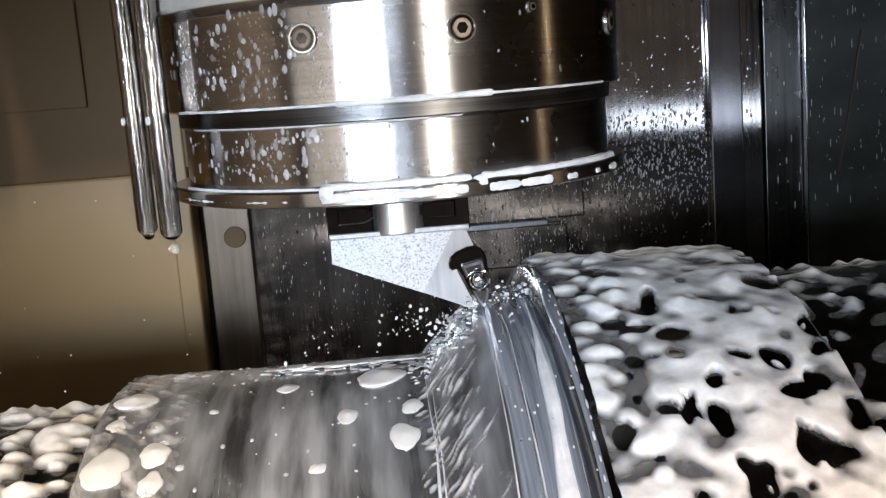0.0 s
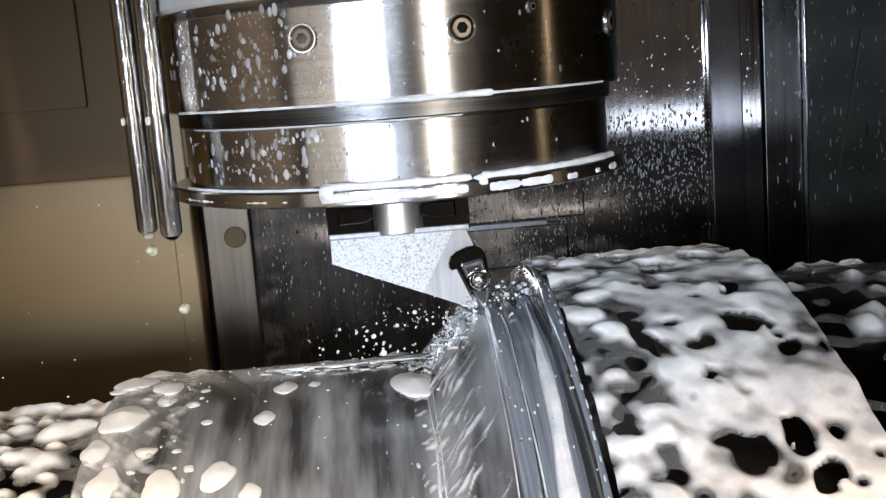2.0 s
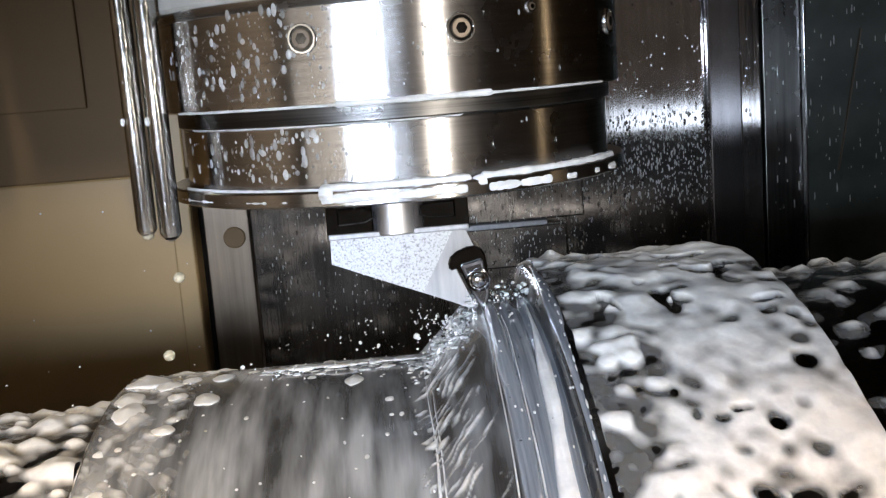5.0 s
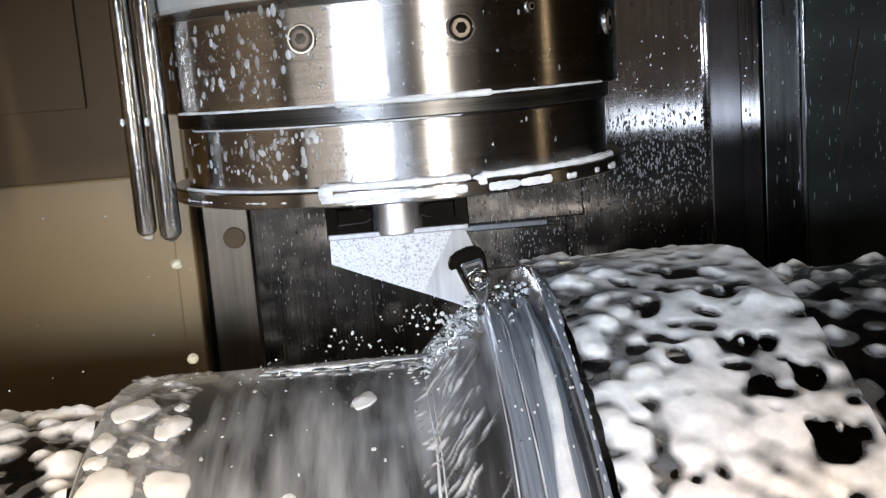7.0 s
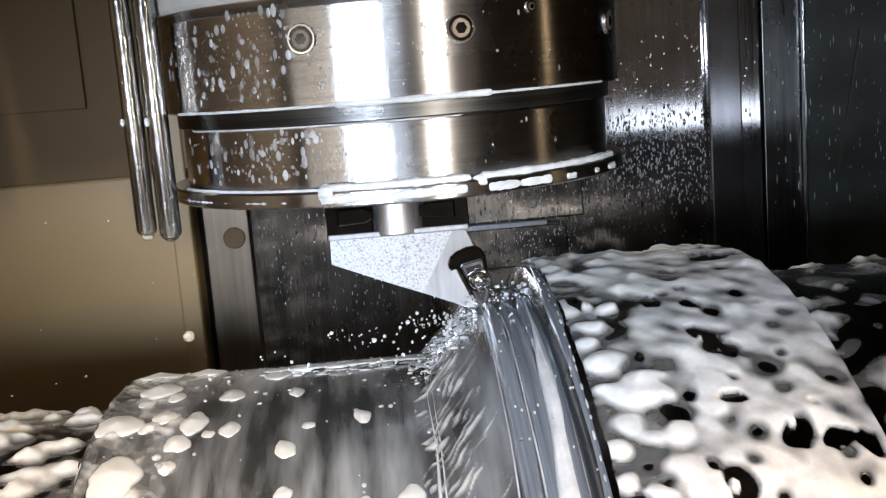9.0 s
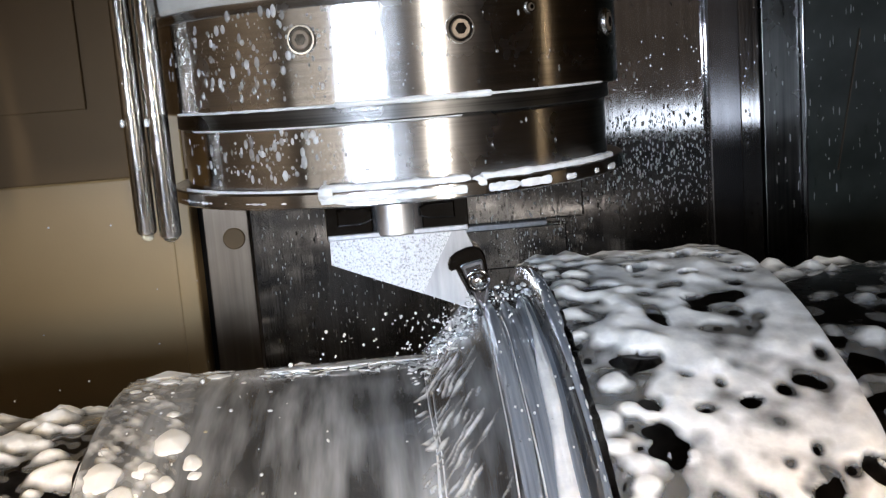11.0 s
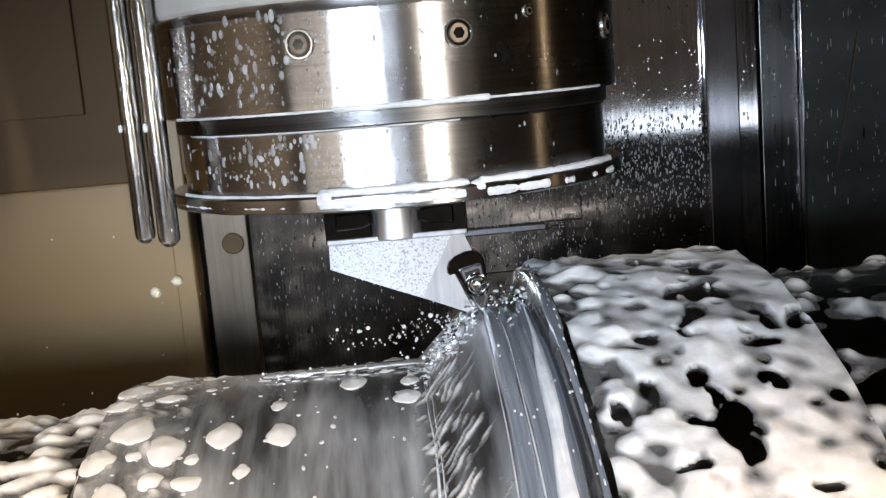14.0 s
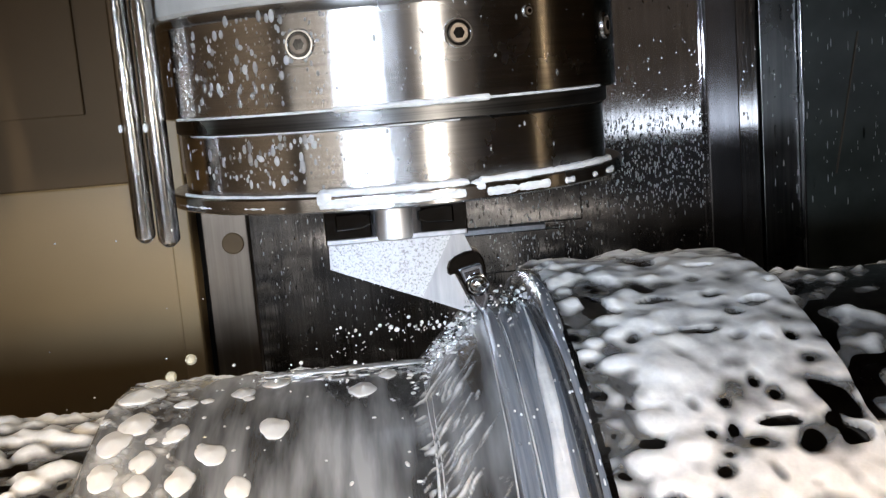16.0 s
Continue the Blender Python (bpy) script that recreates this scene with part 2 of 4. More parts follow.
def blob_mesh(name, mat, seed, flat=0.35, rough=0.18):
    """A soft uneven drop of unit radius."""
    bm = bmesh.new()
    bmesh.ops.create_icosphere(bm, subdivisions=3, radius=1.0)
    for v in bm.verts:
        n = noise.noise(v.co * 1.1 + Vector((seed * 7.3, 0, 0)))
        f = 1 + rough * 2 * n
        v.co = Vector((v.co.x * f, v.co.y * f, v.co.z * flat * f))
    me = bpy.data.meshes.new(name)
    bm.to_mesh(me)
    bm.free()
    me.materials.append(mat)
    me.shade_smooth()
    return me


def peaked_mesh(name, mat, seed):
    """A flat lump of unit radius that rises to a soft peak, with a rounded rim."""
    bm, rings = bmesh.new(), []
    for k, (rho, z) in enumerate(((1.0, -0.06), (1.04, 0.02), (1.0, 0.065), (0.92, 0.10), (0.8, 0.125), (0.65, 0.15), (0.5, 0.18), (0.35, 0.215), (0.2, 0.25), (0.1, 0.268), (0.03, 0.273))):
        ring = []
        for i in range(28):
            a = 2 * math.pi * i / 28
            c, s = math.cos(a), math.sin(a)
            out = 1 + 0.34 * rho * noise.noise((c * 0.9 + seed * 5.1, s * 0.9, 2.0)) + 0.10 * noise.noise((c * 2.2, s * 2.2 + seed * 3.7, 5.0))
            ring.append(bm.verts.new((c * rho * out, s * rho * out, z * (1 + 0.25 * noise.noise((c * rho, s * rho, seed * 2.3))))))
        rings.append(ring)
    for p, q in zip(rings, rings[1:]):
        for i in range(28):
            bm.faces.new((p[i], p[(i + 1) % 28], q[(i + 1) % 28], q[i]))
    bm.faces.new(rings[-1])
    me = bpy.data.meshes.new(name)
    bm.to_mesh(me)
    bm.free()
    me.materials.append(mat)
    me.shade_smooth()
    return me


# ---- enclosure ----
BACK = 0.60


def slab(name, lo, hi, mat, bevel=0.0, label="", category="", kind="structure", parent=None):
    return tagged(finish(name, box(bmesh.new(), lo, hi, bevel), mat, parent), label, category, "", kind)


slab("wall_back", (-0.150, BACK, 0.6), (0.349, BACK + 0.03, 2.2), M_WALL, 0.001, "wet stainless steel sheet wall with vertical grain", "wall")
slab("wall_back_strip", (-0.199, BACK - 0.004, 0.6), (-0.152, BACK + 0.03, 2.2), M_STRIP, 0.001, "bolted dull steel cover strip of the back wall", "wall")
slab("wall_gap", (-0.2076, BACK + 0.02, 0.6), (-0.199, BACK + 0.03, 2.2), M_BLACK, 0, "black gap between the wall panels", "wall")
slab("wall_left", (-1.10, BACK - 0.02, 0.6), (-0.2076, BACK + 0.03, 1.4195), M_BEIGE, 0.004, "beige painted sheet metal guard panel", "wall")
slab("trim_lip", (-0.2285, BACK - 0.026, 0.6), (-0.2078, BACK - 0.0205, 2.2), M_BEIGE, 0.002, "folded lip of the beige guard panel", "wall")
# Upper cover made darker than the beige panel, shade put into its colour.
slab("wall_left_upper", (-1.10, BACK - 0.050, 1.4200), (-0.232, BACK + 0.03, 2.2), M_BROWN, 0.002, "upper guard cover, shade put into its brown colour", "wall")
slab("wall_left_flap", (-1.05, BACK - 0.0545, 1.4915), (-0.292, BACK - 0.0502, 2.1), M_BROWN, 0.0015, "cover flap with a narrow seam, shade put into its brown colour", "wall")
slab("trim_column", (0.349, BACK - 0.012, 0.6), (0.385, BACK + 0.03, 2.2), M_COLUMN, 0.002, "dull steel guide column beside the wall", "wall")
slab("trim_strip", (0.3855, BACK - 0.006, 0.6), (0.4075, BACK + 0.03, 2.2), M_WALL, 0.001, "wet steel cover strip", "wall")
slab("trim_gap", (0.4075, BACK + 0.01, 0.6), (0.412, BACK + 0.03, 2.2), M_BLACK, 0, "black seam", "wall")
slab("trim_panel", (0.412, BACK - 0.003, 0.6), (0.453, BACK + 0.03, 2.2), M_DARKWALL, 0.001, "dark wet steel panel", "wall")
slab("trim_edge", (0.4532, BACK - 0.012, 0.6), (0.4562, BACK + 0.03, 2.2), M_COLUMN, 0.0008, "thin steel edge trim", "wall")
slab("wall_right", (0.4564, BACK - 0.004, 0.6), (1.15, BACK + 0.03, 2.2), M_GREEN, 0.001, "dark green painted guard door, wet", "wall")
bm = bmesh.new()
prism(bm, [(0.5185, 1.5114), (0.5200, 1.5114), (0.4928, 1.3605), (0.4916, 1.3605)], BACK - 0.007, BACK - 0.0042)
tagged(finish("trim_door_edge", bm, M_STRIP), "thin slanting steel edge on the dark door", "wall", "", "structure")
# Unseen wall, its colour picked for the reflection in the spindle.
slab("wall_side_left", (-1.13, -1.30, 0.6), (-1.10, BACK + 0.03, 2.2), M_SIDE, 0, "grey-beige painted side guard", "wall")
slab("wall_side_right", (1.15, -1.30, 0.6), (1.18, BACK + 0.03, 2.2), M_BROWN, 0, "brown painted side guard", "wall")
# the front guard stands open: plain world light comes in for the unseen hall
slab("wall_front", (-1.13, -1.33, 0.6), (1.18, -1.30, 0.87), M_BROWN, 0.002, "dark painted front guard under the open door", "wall")
slab("wall_front_upper", (-1.13, -1.33, 1.80), (1.18, -1.30, 2.2), M_BROWN, 0.002, "dark painted front guard over the open door", "wall")
for x0, x1 in ((-1.13, -0.98), (1.05, 1.18)):
    slab("wall_front_post", (x0, -1.33, 0.87), (x1, -1.30, 1.80), M_BROWN, 0.002, "dark painted post of the front guard", "wall")
slab("floor", (-1.13, -1.33, 0.57), (1.18, BACK + 0.03, 0.6), M_DARKWALL, 0, "dark steel chip tray", "floor")
slab("ceiling", (-1.13, -1.33, 2.2), (1.18, BACK + 0.03, 2.23), M_BROWN, 0, "dark painted roof of the guard", "ceiling")

# cover plate and block on the back wall behind the tool
plate = slab("cover_plate", (0.075, BACK - 0.016, 1.3365), (0.207, BACK - 0.0002, 1.46), M_WALL, 0.002, "wet steel cover plate screwed to the back wall", "plate", "thing")
slab("shelf_block", (0.078, BACK - 0.010, 1.285), (0.188, BACK - 0.0002, 1.330), M_WALL, 0.002, "wet dark steel block under the cover plate", "block", "thing")
slab("wall_ledge", (0.077, BACK - 0.020, 1.3300), (0.166, BACK - 0.0002, 1.3362), M_FACET, 0.001, "pale steel ledge on top of the dark block", "ledge", "thing")
wb = tagged(new("wall_bolt"), "flat round bolt head in the steel strip", "bolt")
wb.matrix_world = pose(-0.1683, BACK - 0.004, 1.3432)
part("head", lathe(bmesh.new(), [(0.0115, 0.0), (0.0115, -0.002), (0.0105, -0.003)], 32, "y"), M_BROWN, wb)

# ---- spindle head ----
head = tagged(new("spindle_head"), "polished round steel milling spindle head splashed with coolant", "spindle head")
head.matrix_world = pose(0, 0, 1.45)
Z = 1.45
part("cast_body", lathe(bmesh.new(), [(0.1125, 1.5365 - Z), (0.114, 1.538 - Z), (0.115, 1.62 - Z), (0.115, 2.19 - Z)], 96), M_CAST, head, "light grey cast body")
part("upper_housing", lathe(bmesh.new(), [(0.108, 1.4915 - Z), (0.1115, 1.4917 - Z), (0.1121, 1.4925 - Z), (0.1121, 1.5318 - Z), (0.1112, 1.533 - Z), (0.111, 1.5364 - Z)], 128), M_SPINDLE, head)
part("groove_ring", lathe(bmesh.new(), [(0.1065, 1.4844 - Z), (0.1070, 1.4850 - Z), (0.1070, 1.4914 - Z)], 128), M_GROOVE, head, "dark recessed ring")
part("lower_housing", lathe(bmesh.new(), [(0.105, 1.4575 - Z), (0.105, 1.4832 - Z), (0.1042, 1.4843 - Z)], 128), M_SPINDLE, head)
part("flange", lathe(bmesh.new(), [(0.090, 1.4500 - Z), (0.111, 1.4503 - Z), (0.1126, 1.4512 - Z), (0.1126, 1.4565 - Z), (0.1118, 1.4574 - Z)], 128), M_SPINDLE, head, "thin steel flange rim")


def socket_screw(az, z, r):
    a = radians(az)
    hold = new("socket_screw")
    hold.parent = head
    hold.matrix_basis = Matrix.Translation((0.1121 * math.sin(a), -0.1121 * math.cos(a), z - Z)) @ pose(0, 0, 0, 0, 0, az)
    bm = lathe(bmesh.new(), [(r, 0.002), (r, -0.0006), (r * 0.95, -0.0010), (r * 0.84, -0.0010), (r * 0.82, 0.0002)], 40, "y")
    ring = part("screw_rim", bm, M_CHROME, hold)
    part("screw_gap", lathe(bmesh.new(), [(r * 0.83, 0.001), (r * 0.83, -0.0004)], 40, "y"), M_GLOSS, hold, "dark gap")
    part("screw_head", lathe(bmesh.new(), [(r * 0.66, 0.001), (r * 0.66, -0.0009), (r * 0.60, -0.0013)], 40, "y"), M_STRIP, hold)
    # Hexagon sits proud of the head; its black imitates shade inside the socket.
    part("hex_socket", lathe(bmesh.new(), [(r * 0.40, -0.0006), (r * 0.40, -0.0015)], 6, "y"), M_GLOSS, hold, "raised hexagon, black for the socket's inner shade")
    return ring


for az, z, r in ((-19.5, 1.5194, 0.0062), (13.6, 1.5189, 0.0062), (30.6, 1.5259, 0.0026), (62.0, 1.5189, 0.0062)):
    socket_screw(az, z, r)

# coolant pipes
for x, zb, r in ((-0.1192, 1.4395, 0.0046), (-0.1086, 1.4370, 0.0050)):
    pipe = tagged(new("coolant_pipe"), "wet stainless coolant pipe beside the spindle", "pipe", "coolant pipes")
    pipe.matrix_world = pose(x, -0.052, zb)
    part("tube", lathe(bmesh.new(), [(r * 0.45, 0.004), (r * 0.5, 0.0004), (r * 0.8, 0.0), (r, 0.0015), (r, 0.055), (r * 1.02, 0.0555), (r * 1.02, 0.0570), (r, 0.0575), (r, 0.76)], 32), M_PIPE, pipe)
    bm = bmesh.new()
    bmesh.ops.create_icosphere(bm, subdivisions=2, radius=r * 0.75)
    for v in bm.verts:
        v.co.z = v.co.z * 0.8 + 0.0006
    part("hanging_drop", bm, M_WATER, pipe, "clear drop at the mouth")

# ---- turning tool ----
tool = tagged(new("turning_tool"), "silver turning tool with a carbide insert, held in the spindle", "cutting tool")
tool.matrix_world = pose(0, 0, 1.40)
TZ = 1.40
part("taper_flange", lathe(bmesh.new(), [(0.0335, 1.4255 - TZ), (0.0345, 1.4262 - TZ), (0.0345, 1.4490 - TZ), (0.033, 1.4498 - TZ)], 64, "z", (-0.004, 0, 0)), M_BLACKSTEEL, tool, "black gripper flange")
part("boss", lathe(bmesh.new(), [(0.0094, 1.4262 - TZ), (0.0100, 1.4270 - TZ), (0.0100, 1.4490 - TZ)], 40, "z", (-0.0049, -0.0290, 0)), M_BOSS, tool, "bright round boss")
for side in (-1, 1):
    xi, xo, zc = -0.0045 + side * 0.0112, -0.0045 + side * 0.0285, 1.4366 - TZ
    out = [(xi, zc - 0.0020), (xi, zc + 0.0024), (xi + side * 0.0045, zc + 0.0042), (xo, zc + 0.0042), (xo, zc - 0.0042), (xi + side * 0.0045, zc - 0.0038)]
    part("grip_lug", prism(bmesh.new(), out[::side], -0.0352, -0.012, 0.0008), M_GLOSS, tool, "glossy black gripper lug")
    plate_x = sorted((-0.004 + side * 0.012, -0.004 + side * 0.0345))
    part("flange_cheek", box(bmesh.new(), (plate_x[0], -0.0335, 1.4258 - TZ), (plate_x[1], 0.02, 1.4495 - TZ), 0.0006), M_GLOSS, tool)


part("flange_ledge", box(bmesh.new(), (-0.0380, -0.0342, 1.4256 - TZ), (0.0300, 0.02, 1.4285 - TZ), 0.0006), M_FACET, tool, "pale steel ledge")


def tool_body():
    bm = bmesh.new()
    pts = {"a": (-0.0385, -0.006, 0.0258), "b": (-0.0390, -0.006, 0.0093), "c": (-0.0145, -0.0095, 0.0256), "d": (-0.0080, -0.0090, -0.0032),
           "e": (0.0245, -0.0085, 0.0235), "f": (0.0065, -0.0082, -0.0092), "g": (0.0300, -0.0079, 0.0225), "h": (0.0338, -0.0072, 0.0132),
           "p": (0.0215, -0.0076, 0.0085), "q": (0.0240, -0.0075, 0.0015), "k": (0.0270, -0.0073, -0.0120), "m": (0.0293, -0.0070, -0.0192), "n": (0.0325, -0.0066, -0.0185)}
    v = {k: bm.verts.new(p) for k, p in pts.items()}
    front = ["abdc", "cdfe", "egh", "ehp", "epf", "pqf", "qkf", "kmf", "kqn"]
    for f in front[:-1]:
        bm.faces.new([v[c] for c in f])
    bm.faces.new([v["k"], v["n"], v["m"]])
    bm.faces.new([v["q"], v["n"], v["k"]])
    rim = [e for e in bm.edges if len(e.link_faces) == 1]
    ext = bmesh.ops.extrude_edge_only(bm, edges=rim)["geom"]
    for w in ext:
        if isinstance(w, bmesh.types.BMVert):
            w.co.y = 0.026
    back = [e for e in bm.edges if len(e.link_faces) == 1]
    bmesh.ops.contextual_create(bm, geom=back)
    return bm


body = finish("shank", tool_body(), M_BLAST, tool, 18)
body["label"] = "bead-blasted silver tool shank"
body.data.materials.append(M_FACET)
for poly in body.data.polygons:
    c = poly.center
    if c.x > 0.008 and c.y < 0.005 and poly.normal.y < -0.5 and c.z < 0.0225 - (0.025 - c.x) * 0.2 and (c.x - 0.0065) * 0.033 > (c.z + 0.0092) * 0.018:
        poly.material_index = 1
# Dark plate set proud of the shank, standing in for a shaded recess.
part("pocket", prism(bmesh.new(), [(0.0203, 0.0022), (0.0200, 0.0050), (0.0212, 0.0082), (0.0245, 0.0108), (0.0300, 0.0128), (0.0345, 0.0132), (0.0378, 0.0112), (0.0396, 0.0075), (0.0406, 0.0005), (0.0400, -0.0100), (0.0380, -0.0145), (0.0345, -0.0168), (0.0300, -0.0100), (0.0268, -0.0010), (0.0250, 0.0030), (0.0235, 0.0014), (0.0218, 0.0008)], -0.0082, 0.012, 0.0008), M_GLOSS, tool, "raised dark plate for the shade of the insert pocket")
insert = part("insert", prism(bmesh.new(), [(0.0266, 0.0030), (0.0275, 0.0040), (0.0372, 0.0060), (0.0380, 0.0052), (0.0402, -0.0120), (0.0380, -0.0192), (0.0362, -0.0200), (0.0330, -0.0150)], -0.0104, -0.0040, 0.0007), M_INSERT, tool, "dark carbide cutting insert")
part("chip_breaker", prism(bmesh.new(), [(0.0285, 0.0022), (0.0366, 0.0040), (0.0386, -0.0112), (0.0366, -0.0172), (0.0338, -0.0140)], -0.0108, -0.0100, 0.0003), M_COLUMN, insert, "ground face with a chip groove")
part("screw_seat", lathe(bmesh.new(), [(0.0062, -0.0058), (0.0062, -0.0067), (0.0056, -0.0069)], 32, "y", (0.0350, -0.0042, -0.0045)), M_GLOSS, insert, "dark ring round the screw")
part("insert_screw", lathe(bmesh.new(), [(0.0050, -0.0060), (0.0050, -0.0070), (0.0044, -0.0073), (0.0041, -0.0068), (0.0038, -0.0068), (0.0036, -0.0076), (0.0028, -0.0085), (0.0016, -0.0090), (0.0005, -0.0092)], 32, "y", (0.0350, -0.0042, -0.0045)), M_CHROME, insert, "bright round screw")

# ---- workpiece ----
AXIS = 1.10
TURN = 16.2
shaft = tagged(new("workpiece"), "large stepped steel shaft turning in the lathe, covered in coolant foam", "steel shaft")
shaft.matrix_world = pose(0, 0, AXIS)
RL, RM, RC, RB, RR = 0.2317, 0.2484, 0.2805, 0.2943, 0.2777
turned_zone = [(0.05, -0.1584), (RM - 0.001, -0.1584), (RM, -0.155), (RM, 0.0035), (0.2500, 0.0055), (0.2765, 0.0325), (0.2795, 0.0350), (RC, 0.0370), (RC, 0.0440), (RC - 0.0012, 0.0445),
               (RC - 0.0012, 0.0500), (RC, 0.0505), (RC, 0.0560), (RC + 0.002, 0.0600), (0.05, 0.0600)]
part("turned_section", lathe(bmesh.new(), turned_zone, 360, "x"), M_SHAFT, shaft, "wet turned steel with milky streaks")
part("raw_section", lathe(bmesh.new(), [(0.05, 0.0601), (RC + 0.0021, 0.0601), (RB - 0.002, 0.0635), (RB - 0.0006, 0.0648), (RB, 0.0660), (RB, 0.1745), (RB - 0.002, 0.1765), (RR, 0.1775), (RR, 0.70), (0.05, 0.70)], 360, "x"), M_SKIN, shaft, "dark raw steel under foam")
part("raw_end", lathe(bmesh.new(), [(0.05, -0.62), (RL, -0.62), (RL, -0.166), (RM - 0.004, -0.1605), (RM - 0.0012, -0.1585), (0.05, -0.1585)], 360, "x"), M_SKIN, shaft, "dark raw steel under foam")

# ---- foam on the workpiece ----
rng = np.random.RandomState(4)


def field(x0, x1, radius, step):
    """Empty foam field over a band of the shaft: positions along it, angles round it, and zeros."""
    xs = np.arange(x0, x1 + step * 0.5, step)
    ang = np.arange(int(2 * math.pi * radius / (step * 1.25))) * 2 * math.pi / int(2 * math.pi * radius / (step * 1.25))
    return xs, ang, np.zeros((len(xs), len(ang)))


def add(f, x, a, rx, ra, amount, radius, power=2, lean=0.0):
    """Adds a soft lump (or takes a hole) at x metres and angle a degrees; rx, ra: half sizes in metres."""
    xs, ang, h = f
    da = (ang - radians(a) + math.pi) % (2 * math.pi) - math.pi
    cols = np.nonzero(np.abs(da) * radius < ra * 2.3)[0]
    rows = np.nonzero(np.abs(xs - x) < rx * 2.3 + abs(lean) * ra * 2)[0]
    if len(cols) and len(rows):
        s = da[cols] * radius
        u, w = (xs[rows][:, None] - x - lean * s[None]) / rx, s[None] / ra
        h[np.ix_(rows, cols)] += amount * np.exp(-(u * u + w * w) ** (power / 2))


def wavy(f, radius, size, seed):
    """Slow uneven waves over the field, seamless round the shaft."""
    xs, ang, h = f
    r = np.random.RandomState(seed)
    out = np.zeros_like(h)
    for k in range(26):
        kx, ka = r.uniform(-1, 1) / size * 2 * math.pi, int(r.uniform(-1, 1) * 2 * math.pi * radius / size)
        out += np.cos(kx * xs[:, None] + ka * ang[None] + r.uniform(0, 6.28))
    return out / 5.1


def foam_sheet(name, f, g, radius, film, lump, label="", thin=0.0004, edge=0.5):
    """f: where foam covers (over 0.5); g: lumps that stand up from it."""
    xs, ang, h = f
    cover = np.clip((h - edge) / (1 - edge), -1, 1)
    rise = film * cover + lump * np.clip(cover * 2.5, 0, 1) * np.clip(g[2], 0, 1.3)
    lift = np.where(cover > 0, rise, 0.0012 * cover)
    rr = radius + lift
    pts = np.stack([np.repeat(xs[:, None], len(ang), 1), -rr * np.sin(ang)[None], rr * np.cos(ang)[None]], -1)
    ob = grid_mesh(name, pts, M_THIN, shaft, True)
    at = ob.data.attributes.new("thickness", "FLOAT", "POINT")
    body = 0.0030 * np.clip(cover, 0, 1) + 0.0022 * np.clip(g[2], 0, 1.3) * (cover > 0) - thin * (1 + wavy(f, radius, 0.013, 31))
    at.data.foreach_set("value", np.maximum(body, 0).ravel().astype(np.float32))
    return tagged(ob, label, "", "", "stuff")


def scatter(f, g, n, xa, xb, radius, lo, hi, amount, squeeze=1.0, power=2, peak=0.0):
    for _ in range(n):
        r = rng.uniform(lo, hi)
        x, a, ra, k = rng.uniform(xa, xb), rng.uniform(0, 360), r * squeeze * rng.uniform(0.8, 1.3), rng.uniform(0.7, 1.2)
        add(f, x, a, r, ra, amount * k, radius, power)
        if peak:
            add(g, x, a, r * 0.8, ra * 0.8, peak * k * r / hi, radius, 1.35)


# thick foam on the raw diameter: separate lumps by the cut, closing into a torn sheet
f, g = field(0.0680, 0.1760, RB, 0.0010), field(0.0680, 0.1760, RB, 0.0010)
xs = f[0][:, None]
cover = np.clip((xs - 0.090 - 0.006 * wavy(f, RB, 0.05, 2)) / 0.012, 0, 1)
f[2][:] += cover * (0.90 + 0.20 * wavy(f, RB, 0.024, 3) + 0.10 * wavy(f, RB, 0.011, 4)) + (1 - cover) * (0.40 + 0.12 * wavy(f, RB, 0.010, 5))
g[2][:] += 0.10 + 0.07 * wavy(g, RB, 0.018, 7)
scatter(f, g, 330, 0.070, 0.100, RB, 0.0040, 0.0078, 0.80, 0.85, 4, 0.55)
scatter(f, g, 330, 0.096, 0.176, RB, 0.0050, 0.0095, 0.25, 1.0, 2, 0.55)
scatter(f, g, 150, 0.092, 0.175, RB, 0.0020, 0.0042, -0.75, 1.2, 3)
scatter(f, g, 270, 0.088, 0.175, RB, 0.0030, 0.0070, -0.72, 0.8, 3)
# torn holes, by quarter of the turn: millimetres along the shaft, degrees round it, half width and half length in millimetres
TEARS_FIRST = [(168, 10, 10, 10), (109, 12, 5, 13), (97, 17, 6, 5), (110, 18, 6, 5), (173, 19, 7, 8), (135, 22, 5, 4), (150, 23, 7, 9), (120, 25, 5, 7), (162, 26, 5, 8), (152, 27, 8, 6), (105, 28, 3, 10), (116, 29, 5, 9), (76, 30, 5, 7), (175, 30, 6, 9), (150, 33, 12, 12), (123, 35, 7, 11), (150, 43, 6, 11), (147, 50, 11, 11), (101, 52, 5, 12), (159, 54, 5, 5), (78, 62, 6, 4), (144, 64, 6, 11), (128, 65, 5, 7), (149, 68, 7, 7), (102, 76, 4, 9)]
TEARS_SECOND = [(147, 80, 11, 5), (137, 80, 7, 5), (106, 83, 6, 5), (158, 85, 6, 5), (131, 85, 5, 5), (143, 87, 5, 5), (153, 87, 6, 7), (117, 93, 6, 10), (90, 93, 3, 10), (119, 95, 4, 7), (164, 95, 9, 3), (135, 119, 11, 11), (103, 121, 4, 9), (126, 124, 7, 4), (142, 125, 9, 10), (109, 127, 6, 10), (132, 129, 6, 5), (140, 134, 6, 8), (151, 134, 5, 5), (74, 135, 6, 4), (110, 135, 5, 6), (178, 136, 5, 6), (132, 137, 6, 4), (160, 139, 7, 10), (157, 146, 11, 13)]
